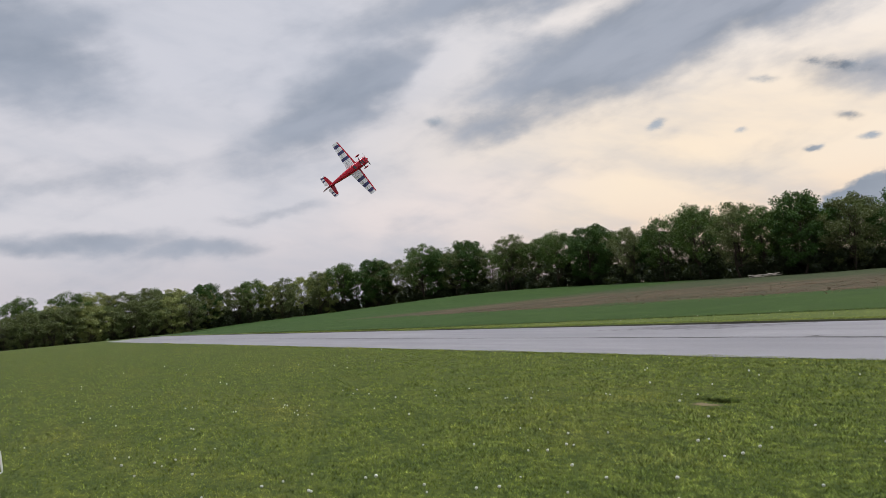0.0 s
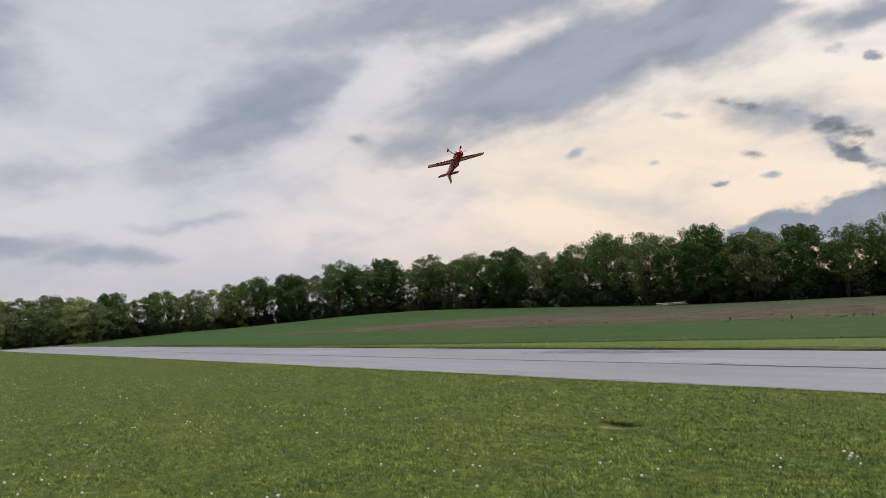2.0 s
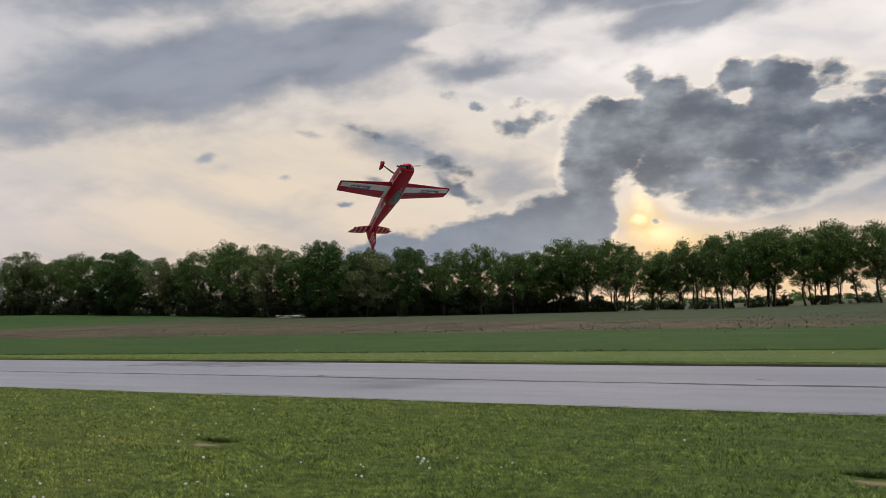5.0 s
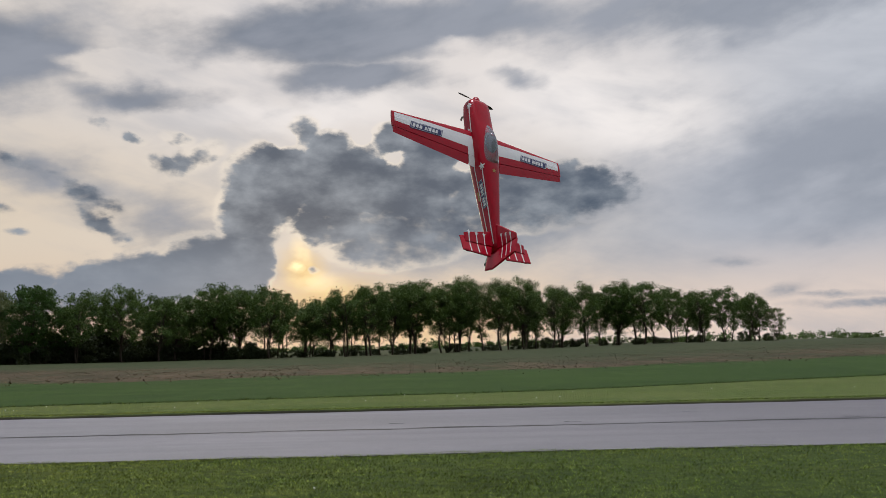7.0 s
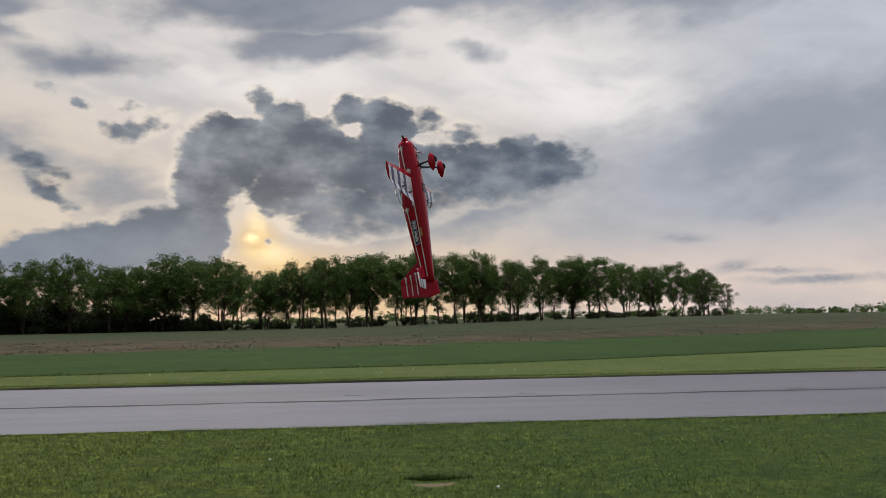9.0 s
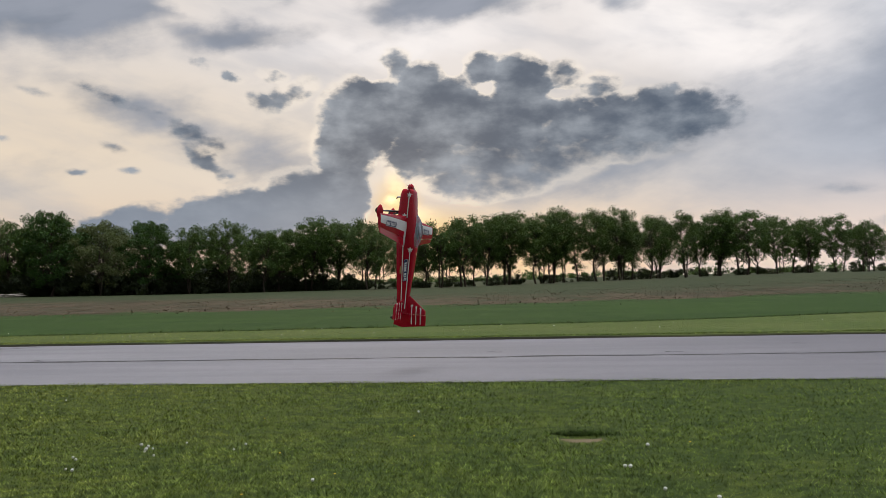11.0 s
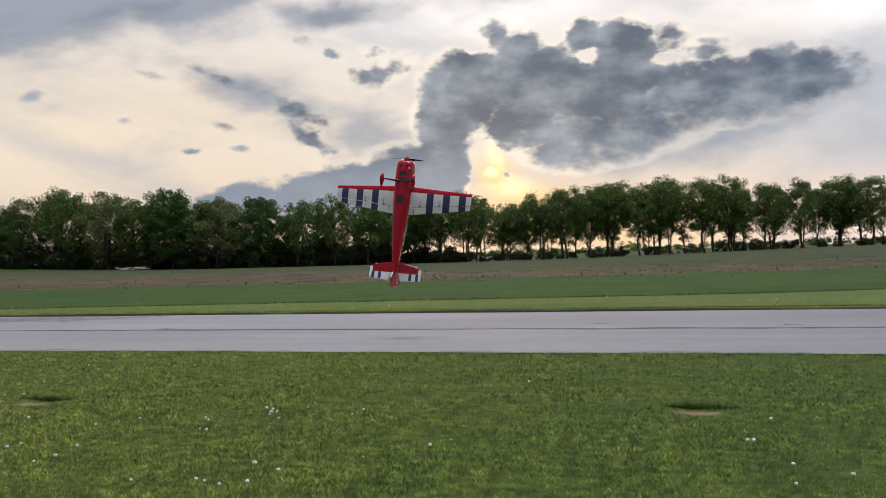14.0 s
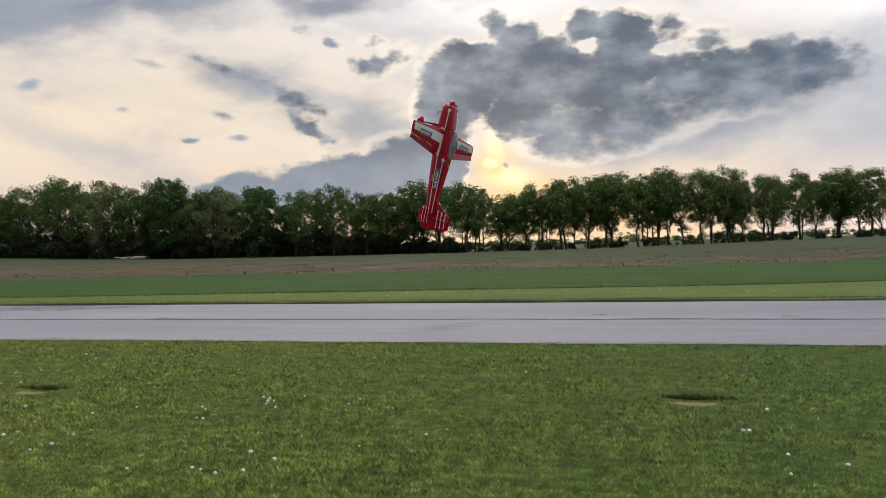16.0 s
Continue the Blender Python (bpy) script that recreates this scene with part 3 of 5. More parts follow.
def build_runway():
    runway = tagged(new("runway"), "worn grey asphalt runway with a long centre crack", "runway", kind="structure")
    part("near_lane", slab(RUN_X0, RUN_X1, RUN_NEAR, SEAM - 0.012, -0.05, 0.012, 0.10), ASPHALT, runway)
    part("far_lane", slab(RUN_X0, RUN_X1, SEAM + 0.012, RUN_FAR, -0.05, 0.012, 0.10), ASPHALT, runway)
    # sealed cracks: the long seam, and short slanting ones near the far edge
    rng = random.Random(4)

    def strip(points, width):
        bm = bmesh.new()
        last = None
        for i, (x, y) in enumerate(points):
            w = width * rng.uniform(0.35, 1.3)
            pair = [bm.verts.new((x, y - w / 2, 0.016)), bm.verts.new((x, y + w / 2, 0.016))]
            if last:
                bm.faces.new((last[0], pair[0], pair[1], last[1]))
            last = pair
        return bm

    xs = np.arange(RUN_X0, RUN_X1, 0.35)
    part("seam", strip([(x, SEAM + 0.09 * noise.noise((x * 0.5, 0, 0)) + 0.03 * rng.uniform(-1, 1)) for x in xs], 0.17), TAR, runway, "dark weathered seam")
    for k in range(7):
        x0 = -20.6 + 0.85 * k + rng.uniform(-0.2, 0.2)
        part("sealed_crack", strip([(x0 + s * 2.5 + rng.uniform(-0.05, 0.05), 17.6 + s * 1.65) for s in np.linspace(0, 1, 9)], 0.17), TAR, runway)
    for x0, y0, l in ((-0.9, 16.2, 0.30), (2.7, 15.8, 0.35), (8.3, 15.55, 0.3), (5.6, 17.3, 0.3), (-10.8, 15.5, 0.3)):
        part("sealed_crack", strip([(x0 + s * l, y0 + 0.05 * math.sin(6 * s)) for s in np.linspace(0, 1, 6)], 0.12), TAR, runway)


build_runway()


# ---- the model aeroplane ----
# Its own space: x to its right wing, y to its nose, z to its canopy; the origin lies in the wing.
FUSE = np.array([  # y, half width, top, bottom
    (0.70, 0.140, 0.080, -0.105), (0.67, 0.158, 0.100, -0.130), (0.52, 0.166, 0.118, -0.152), (0.30, 0.164, 0.138, -0.168),
    (0.00, 0.156, 0.172, -0.175), (-0.30, 0.140, 0.188, -0.165), (-0.70, 0.104, 0.155, -0.140), (-1.10, 0.068, 0.115, -0.110),
    (-1.42, 0.034, 0.080, -0.095)])


def fuse_at(y):
    return [float(np.interp(-y, -FUSE[:, 0], FUSE[:, k])) for k in (1, 2, 3)]


def fuse_side(y, z):
    """Half the width of the body at a place along it and a height."""
    w, top, bot = fuse_at(y)
    mid, half = (top + bot) / 2, (top - bot) / 2
    return w * max(0.0, 1 - abs((z - mid) / half) ** 3.2) ** (1 / 3.2)


def fuselage_mesh():
    bm = bmesh.new()
    rings, around = [], 28
    for y in list(np.linspace(0.70, 0.50, 6)) + list(np.linspace(0.42, -1.42, 22)):
        w, top, bot = fuse_at(y)
        mid, half = (top + bot) / 2, (top - bot) / 2
        ring = []
        for k in range(around):
            a = 2 * math.pi * k / around
            c, s = math.cos(a), math.sin(a)
            ring.append(bm.verts.new((w * math.copysign(abs(c) ** 0.62, c), y, mid + half * math.copysign(abs(s) ** 0.62, s))))
        rings.append(ring)
    for r, s in zip(rings, rings[1:]):
        for k in range(around):
            bm.faces.new((r[k], r[(k + 1) % around], s[(k + 1) % around], s[k]))
    bm.faces.new(rings[0][::-1])
    bm.faces.new(rings[-1])
    bmesh.ops.recalc_face_normals(bm, faces=bm.faces)
    return bm


def wing_edge(x):
    s = (abs(x) - 0.0) / 1.31
    return 0.245 - 0.075 * s, -0.315 + 0.185 * s


def foil(c):
    return 0.62 * (0.2969 * math.sqrt(c) - 0.1260 * c - 0.3516 * c * c + 0.2843 * c ** 3 - 0.1015 * c ** 4)


STRIPES = ((0.47, 0.60), (0.78, 0.91), (1.08, 1.21))


def wing_mesh(side, c0, c1, x0, x1, hinge=None):
    """A stretch of wing between two shares of the chord; red, white and navy film by place. Material slots: red, white, navy."""
    stations = sorted({x0, x1, *(v for pair in STRIPES for v in pair if x0 < v < x1), *(v for v in (0.19, 0.24, 0.7, 1.0, 1.28) if x0 < v < x1)})
    bm = bmesh.new()

    def place(x, c, up):
        le, te = wing_edge(x)
        chord = le - te
        p = Vector((side * x, le - c * chord, up * foil(c) * chord))
        return p - hinge if hinge else p

    def shares(x, up):
        s = x / 1.31
        red = (0.21 - 0.14 * s) if up > 0 else 0.20 - 0.02 * s
        full = [0, 0.01, 0.035, red * 0.6, red, 0.32, 0.42, 0.53 - 0.06 * s, 0.64, 0.72, 0.735, 0.86, 1.0]
        out = [c0] + [c for c in full if c0 + 1e-4 < c < c1 - 1e-4] + [c1]
        return sorted(out)

    for up in (1, -1):
        for a, b in zip(stations, stations[1:]):
            ca, cb = shares(a, up), shares(b, up)
            for k in range(len(ca) - 1):
                quad = [bm.verts.new(place(x, c, up)) for x, c in ((a, ca[k]), (b, cb[k]), (b, cb[k + 1]), (a, ca[k + 1]))]
                f = bm.faces.new(quad)
                xm, cm = (a + b) / 2, (ca[k] + ca[k + 1]) / 2
                red = (0.21 - 0.14 * xm / 1.31) if up > 0 else 0.20 - 0.02 * xm / 1.31
                if cm < red:
                    f.material_index = 0
                elif up > 0:
                    f.material_index = 0 if (cm > 0.53 - 0.06 * xm / 1.31 and xm > 0.24) or xm > 1.29 else 1
                else:
                    f.material_index = 2 if any(p <= xm <= q for p, q in STRIPES) else 1
    for x in (x0, x1):  # end caps
        cs = shares(x, 1)
        for p, q in zip(cs, cs[1:]):
            bm.faces.new([bm.verts.new(place(x, c, u)) for c, u in ((p, 1), (q, 1), (q, -1), (p, -1))])
    for c in (c0, c1):  # spar faces
        if 0.01 < c:
            for a, b in zip(stations, stations[1:]):
                bm.faces.new([bm.verts.new(place(x, c, u)) for x, u in ((a, 1), (b, 1), (b, -1), (a, -1))])
    bmesh.ops.remove_doubles(bm, verts=bm.verts, dist=1e-5)
    bmesh.ops.recalc_face_normals(bm, faces=bm.faces)
    return bm


def plate(points, thick, lie, hinge=(0, 0, 0), bottom=None):
    """A flat surface of a given outline, thinner to its rim. lie: 'z' for a tailplane, 'x' for a fin. bottom: material slot of its lower face."""
    bm = bmesh.new()
    mid = Vector((sum(p[0] for p in points) / len(points), sum(p[1] for p in points) / len(points)))
    h = Vector(hinge)

    def at(p, t):
        v = Vector((p[0], p[1], t)) if lie == "z" else Vector((t, p[0], p[1]))
        return bm.verts.new(v - h)

    rings = []
    for s, t in ((1.0, 0.25), (0.9, 0.5)):
        inner = [mid + (Vector(p) - mid) * s for p in points]
        rings.append(([at(p, thick * t) for p in inner], [at(p, -thick * t) for p in inner]))
    n = len(points)
    for k in range(n):
        j = (k + 1) % n
        bm.faces.new((rings[0][0][k], rings[0][0][j], rings[0][1][j], rings[0][1][k]))
        bm.faces.new((rings[0][0][k], rings[1][0][k], rings[1][0][j], rings[0][0][j]))
        f = bm.faces.new((rings[0][1][k], rings[0][1][j], rings[1][1][j], rings[1][1][k]))
        f.material_index = bottom or 0
    bm.faces.new(rings[1][0])
    bm.faces.new(rings[1][1][::-1]).material_index = bottom or 0
    bmesh.ops.recalc_face_normals(bm, faces=bm.faces)
    return bm


def flat_shape(outline, at):
    """A thin decal: the outline's (u, v) laid through the function at."""
    bm = bmesh.new()
    bm.faces.new([bm.verts.new(at(u, v)) for u, v in outline])
    return bm


def star(r):
    return [((r if k % 2 == 0 else 0.42 * r) * math.sin(math.pi * k / 5), (r if k % 2 == 0 else 0.42 * r) * math.cos(math.pi * k / 5)) for k in range(10)]


def ribbon(points, offset):
    """A band of quads along pairs of points, lifted by the offset vector."""
    bm = bmesh.new()
    last = None
    for a, b in points:
        pair = [bm.verts.new(Vector(a) + Vector(offset)), bm.verts.new(Vector(b) + Vector(offset))]
        if last:
            bm.faces.new((last[0], pair[0], pair[1], last[1]))
        last = pair
    return bm


def tube(points, radii, sides=8):
    bm = bmesh.new()
    rings = []
    for i, p in enumerate(points):
        p = Vector(p)
        d = (Vector(points[min(i + 1, len(points) - 1)]) - Vector(points[max(i - 1, 0)])).normalized()
        u = d.orthogonal().normalized()
        v = d.cross(u)
        rings.append([bm.verts.new(p + radii[i] * (math.cos(2 * math.pi * k / sides) * u + math.sin(2 * math.pi * k / sides) * v)) for k in range(sides)])
    for r, s in zip(rings, rings[1:]):
        best = min(range(sides), key=lambda o: sum((r[k].co - s[(k + o) % sides].co).length for k in range(sides)))
        for k in range(sides):
            bm.faces.new((r[k], r[(k + 1) % sides], s[(k + 1 + best) % sides], s[(k + best) % sides]))
    bm.faces.new(rings[0][::-1])
    bm.faces.new(rings[-1])
    bmesh.ops.recalc_face_normals(bm, faces=bm.faces)
    return bm


def blob(centre, size, mat_rows=8, around=12, power=1.0):
    """A smooth closed body, pointed by the power."""
    bm = bmesh.new()
    bmesh.ops.create_uvsphere(bm, u_segments=around, v_segments=mat_rows, radius=1.0)
    for v in bm.verts:
        y = v.co.y
        taper = (1 - max(0.0, -y) ** 1.5 * 0.45 * power)
        v.co = Vector(centre) + Vector((v.co.x * size[0] * taper, y * size[1], v.co.z * size[2] * taper))
    return bm


def canopy_mesh():
    bm = bmesh.new()
    rows = []
    ys = np.linspace(0.27, -0.30, 15)
    for y in ys:
        s = (0.27 - y) / 0.57
        w = 0.125 * max(0.03, math.sin(math.pi * min(1, s * 1.25) / 2 if s < 0.8 else math.pi / 2)) * (1 - 0.25 * s)
        h = 0.135 * math.sin(math.pi * (0.06 + 0.90 * s) ** 0.8) ** 0.8
        base = fuse_at(y)[1] - 0.030
        rows.append([bm.verts.new((w * math.cos(a), y, base + max(0.02, h) * math.sin(a))) for a in np.linspace(0, math.pi, 13)])
    for r, s in zip(rows, rows[1:]):
        for k in range(12):
            bm.faces.new((r[k], r[k + 1], s[k + 1], s[k]))
    bm.faces.new(rows[0])
    bm.faces.new(rows[-1][::-1])
    bmesh.ops.recalc_face_normals(bm, faces=bm.faces)
    return bm


def logo(place, parent):
    """A slanted plate: white rim, navy field and eight pale strokes, as plain shapes."""
    def box(u0, u1, v0, v1, lift, name, mat):
        bm = bmesh.new()
        bm.faces.new([bm.verts.new(place(u + 0.25 * v, v, lift)) for u, v in ((u0, v0), (u1, v0), (u1, v1), (u0, v1))])
        bmesh.ops.subdivide_edges(bm, edges=bm.edges, cuts=2, use_grid_fill=True)
        return part(name, bm, mat, parent)

    field = box(-0.185, 0.185, -0.042, 0.042, 0.0025, "emblem", NAVY)
    box(-0.177, 0.177, -0.036, 0.036, 0.0032, "emblem_rim", WHITE).parent = field
    box(-0.172, 0.172, -0.032, 0.032, 0.0039, "emblem_field", NAVY).parent = field
    u = -0.160
    for w in (0.036, 0.034, 0.038, None, 0.026, 0.012, 0.036, 0.034, 0.032):
        if w is None:
            u += 0.020
            continue
        box(u, u + w * 0.80, -0.021, 0.021, 0.0046, "stroke", WHITE).parent = field
        u += w + 0.004


def build_plane():
    plane = tagged(new("model_aeroplane"), "red aerobatic model aeroplane with white wings and navy stripes", "model aeroplane")
    body = part("fuselage", fuselage_mesh(), RED, plane, "glossy red fuselage", smooth=True)
    part("canopy", canopy_mesh(), GLASS, plane, "tinted clear canopy", smooth=True)
    part("cockpit_tray", blob((0, -0.02, 0.165), (0.075, 0.17, 0.035)), BLACK, plane, smooth=True)
    # lines and stars along the sides
    for s in (1, -1):
        def side(y, z, lift=0.003):
            return Vector((s * (fuse_side(y, z) + lift), y, z))
        for z0, z1, y0, y1, w in ((0.115, 0.055, -0.34, -1.34, 0.014), (-0.015, -0.010, 0.22, -1.34, 0.014), (0.045, 0.030, 0.60, 0.20, 0.016)):
            ys = np.linspace(y0, y1, 24)
            zs = np.linspace(z0, z1, 24)
            part("side_line", ribbon([(side(y, z - w / 2), side(y, z + w / 2)) for y, z in zip(ys, zs)], (0, 0, 0)), WHITE, body)
        for y0, z0 in ((-0.33, 0.115), (0.60, 0.045), (0.24, -0.015)):
            part("star", flat_shape(star(0.050), lambda u, v: side(y0 + v, z0 + u, 0.005)), WHITE, body)
        logo(lambda u, v, lift: side(-0.68 - s * u * 1.0, 0.046 + v * 0.85, lift + 0.001), body)
        part("gilt_mark", ribbon([(side(y, -0.055), side(y, -0.025)) for y in np.linspace(-0.62, -0.74, 5)], (0, 0, 0)), FADED, body)
    part("gilt_mark", flat_shape(star(0.035), lambda u, v: Vector((u, -0.40 + v, fuse_at(-0.40 + v)[1] + 0.004))), FADED, body)
    # openings on the belly
    for x, y, w, l in ((-0.06, 0.60, 0.05, 0.05), (0.06, 0.60, 0.05, 0.05), (0.0, 0.46, 0.14, 0.07), (0.0, 0.34, 0.14, 0.07), (0.0, -0.02, 0.15, 0.13)):
        z = fuse_at(y)[2]
        bm = bmesh.new()
        bmesh.ops.create_cube(bm, size=1.0)
        bmesh.ops.transform(bm, matrix=Matrix.Translation((x, y, z + 0.002)) @ Matrix.Diagonal((w, l, 0.012, 1)), verts=bm.verts)
        part("air_outlet", bm, BLACK, body)
    for x in (-0.075, 0.075):
        part("air_inlet", blob((x, 0.698, 0.01), (0.040, 0.012, 0.055)), BLACK, body)
    part("exhaust_pipe", tube([(-0.10, 0.56, -0.12), (-0.12, 0.56, -0.175), (-0.12, 0.53, -0.20)], [0.014, 0.014, 0.013]), STEEL, plane)
    part("spinner", blob((0, 0.735, 0.0), (0.055, 0.07, 0.055), power=-0.5), RED, plane, smooth=True)
    moving = {}
    prop = part("propeller", propeller_mesh(), BLACK, plane, "black two-bladed propeller")
    prop.location = (0, 0.745, 0)
    moving["propeller"] = prop
    for s, which in ((-1, "left"), (1, "right")):
        wing = part("wing", wing_mesh(s, 0.0, 0.72, 0.10, 1.31), [RED, WHITE, NAVY], plane, "white wing with red leading edge and navy stripes beneath")
        part("wing_root", wing_mesh(s, 0.722, 1.0, 0.10, 0.235), [RED, WHITE, NAVY], wing)
        le0, te0 = wing_edge(0.245)
        le1, te1 = wing_edge(1.30)
        a = Vector((s * 0.245, le0 - 0.735 * (le0 - te0), 0))
        b = Vector((s * 1.30, le1 - 0.735 * (le1 - te1), 0))
        ail = part("aileron", wing_mesh(s, 0.74, 1.0, 0.245, 1.30, hinge=a), [RED, WHITE, NAVY], plane, "aileron")
        moving["aileron_" + which] = (ail, a, (b - a).normalized() * s)

        def top(u, v, lift):
            x, y = 0.84 + s * u * 1.22, 0.040 + v * 1.15
            le, te = wing_edge(x)
            c = (le - y) / (le - te)
            return Vector((s * x, y, foil(min(max(c, 0), 1)) * (le - te) + lift))
        logo(top, wing)
        for x in (0.36, 0.72):
            le, te = wing_edge(x)
            bm = bmesh.new()
            bmesh.ops.create_cone(bm, cap_ends=True, segments=6, radius1=0.016, radius2=0.004, depth=0.05)
            bmesh.ops.transform(bm, matrix=Matrix.Translation((s * x, le - 0.70 * (le - te), -0.045)) @ Matrix.Rotation(math.pi, 4, "X"), verts=bm.verts)
            part("control_horn", bm, BLACK, wing)
            part("control_rod", tube([(s * x, le - 0.52 * (le - te), -0.034), (s * x, le - 0.70 * (le - te), -0.064)], [0.004, 0.004], 5), BLACK, wing)
        # tailplane
        part("tailplane", plate([(s * 0.03, -1.17), (s * 0.445, -1.26), (s * 0.445, -1.375), (s * 0.03, -1.375)], 0.026, "z", (0, 0, -0.03)), RED, plane)
        h = Vector((0, -1.38, 0.03))
        elev = part("elevator", plate([(s * 0.06, -1.385), (s * 0.452, -1.385), (s * 0.452, -1.29), (s * 0.50, -1.30), (s * 0.50, -1.505), (s * 0.12, -1.535)], 0.022, "z", (0, -1.38, 0), 1), [RED, WHITE], plane, "elevator, red above and white beneath")
        moving["elevator_" + which] = (elev, h, Vector((1, 0, 0)))
        for x in (0.16, 0.27, 0.38):
            part("tail_line", ribbon([((s * x, -1.235 - 0.14 * k, 0.045), (s * (x + 0.013), -1.235 - 0.14 * k, 0.045)) for k in (0, 1)], (0, 0, 0)), WHITE, plane)
            part("star", flat_shape(star(0.030), lambda u, v: Vector((s * (x + 0.006) + u, -1.245 + v, 0.046))), WHITE, plane)
            part("tail_line", ribbon([((s * x, -0.01 - 0.12 * k, 0.0125), (s * (x + 0.013), -0.01 - 0.12 * k, 0.0125)) for k in (0, 1)], (0, 0, 0)), WHITE, elev)
        for x in (0.27, 0.40):
            part("tail_stripe", ribbon([((s * x, -0.005 - 0.125 * k, -0.0125), (s * (x + 0.055), -0.005 - 0.125 * k, -0.0125)) for k in (0, 1)], (0, 0, 0)), NAVY, elev)
        # undercarriage
        leg = part("gear_leg", tube([(s * 0.05, 0.31, -0.160), (s * 0.14, 0.31, -0.22), (s * 0.285, 0.30, -0.40)], [0.022, 0.018, 0.012], 6), BLACK, plane, "black carbon leg")
        pant = part("wheel_fairing", blob((s * 0.30, 0.27, -0.415), (0.036, 0.135, 0.058)), RED, plane, "red teardrop wheel fairing", smooth=True)
        bm = bmesh.new()
        bmesh.ops.create_cone(bm, cap_ends=True, segments=16, radius1=0.055, radius2=0.055, depth=0.030)
        bmesh.ops.transform(bm, matrix=Matrix.Translation((s * 0.30, 0.30, -0.440)) @ Matrix.Rotation(math.pi / 2, 4, "Y"), verts=bm.verts)
        part("wheel", bm, RUBBER, plane, "black rubber wheel")
    part("fin", plate([(-1.08, 0.09), (-1.35, 0.42), (-1.415, 0.42), (-1.415, 0.06)], 0.028, "x"), RED, plane)
    rud = part("rudder", plate([(-1.42, -0.13), (-1.42, 0.43), (-1.60, 0.425), (-1.655, 0.0), (-1.61, -0.15)], 0.026, "x", (0, -1.42, 0)), RED, plane, "red rudder with white lines")
    moving["rudder"] = (rud, Vector((0, -1.42, 0)), Vector((0, 0, 1)))
    for s in (1, -1):
        for z in (0.17, 0.25, 0.33):
            part("fin_line", ribbon([((s * 0.0150, y, z), (s * 0.0150, y, z + 0.013)) for y in (-1.26 - 0.30 * (z - 0.17), -1.41)], (0, 0, 0)), WHITE, plane)
            part("star", flat_shape(star(0.026), lambda u, v: Vector((s * 0.0165, -1.27 - 0.30 * (z - 0.17) + v, z + 0.006 + u))), WHITE, plane)
            part("fin_line", ribbon([((s * 0.0145, y, z), (s * 0.0145, y, z + 0.013)) for y in (-0.01, -0.165)], (0, 0, 0)), WHITE, rud)
    part("tail_wheel", blob((0, -1.50, -0.19), (0.012, 0.022, 0.022)), RUBBER, plane)
    part("tail_strut", tube([(0, -1.36, -0.09), (0, -1.48, -0.185)], [0.006, 0.005], 5), STEEL, plane)
    return plane, moving


def propeller_mesh():
    bm = bmesh.new()
    for s in (1, -1):
        last = None
        for r, w, pitch in ((0.02, 0.030, 50), (0.08, 0.042, 42), (0.16, 0.052, 30), (0.24, 0.046, 22), (0.30, 0.026, 18), (0.315, 0.010, 17)):
            a = radians(pitch) * s
            d = Vector((0, math.sin(a), math.cos(a))) * w / 2
            n = Vector((0, math.cos(a), -math.sin(a))) * 0.004
            c = Vector((s * r, 0, 0))
            ring = [bm.verts.new(c + v) for v in (d, n, -d, -n)]
            if last:
                for k in range(4):
                    bm.faces.new((last[k], last[(k + 1) % 4], ring[(k + 1) % 4], ring[k]))
            else:
                bm.faces.new(ring)
            last = ring
        bm.faces.new(last)
    bmesh.ops.recalc_face_normals(bm, faces=bm.faces)
    return bm


PLANE, MOVING = build_plane()


# ---- trees ----
def leaf_quads(rng, centres, radii, counts, size):
    """Many small leaf sprays scattered about the clump centres."""
    c = np.repeat(centres, counts, axis=0)
    r = np.repeat(radii, counts)[:, None]
    d = rng.normal(size=(len(c), 3))
    d /= np.linalg.norm(d, axis=1)[:, None]
    p = c + d * r * (rng.random((len(c), 1)) ** 0.45) * (1.0, 1.0, 0.75)
    u = rng.normal(size=(len(c), 3))
    u /= np.linalg.norm(u, axis=1)[:, None]
    w = np.cross(u, rng.normal(size=(len(c), 3)))
    w /= np.linalg.norm(w, axis=1)[:, None]
    s = size * rng.uniform(0.5, 1.2, (len(c), 1))
    v = np.stack([p - u * s, p + w * s * 0.9, p + u * s], 1).reshape(-1, 3)
    return v, np.arange(len(v)).reshape(-1, 3)


def limb_mesh(rng, limbs, sides=4):
    """Tapered bent limbs, each (start, end, radius at both ends), in one mesh."""
    V, F = [], []
    for a, b, r0, r1 in limbs:
        a, b = np.array(a), np.array(b)
        n = 4
        bend = rng.normal(size=3) * np.linalg.norm(b - a) * 0.06
        d = (b - a) / (np.linalg.norm(b - a) + 1e-9)
        u = np.cross(d, (0.3, 0.9, 0.1))
        u /= np.linalg.norm(u)
        w = np.cross(d, u)
        base = len(V)
        for i in range(n):
            s = i / (n - 1)
            c = a + (b - a) * s + bend * math.sin(math.pi * s)
            r = r0 + (r1 - r0) * s
            for k in range(sides):
                t = 2 * math.pi * k / sides
                V.append(c + r * (math.cos(t) * u + math.sin(t) * w))
        for i in range(n - 1):
            for k in range(sides):
                F.append((base + i * sides + k, base + i * sides + (k + 1) % sides, base + (i + 1) * sides + (k + 1) % sides, base + (i + 1) * sides + k))
    return V, F


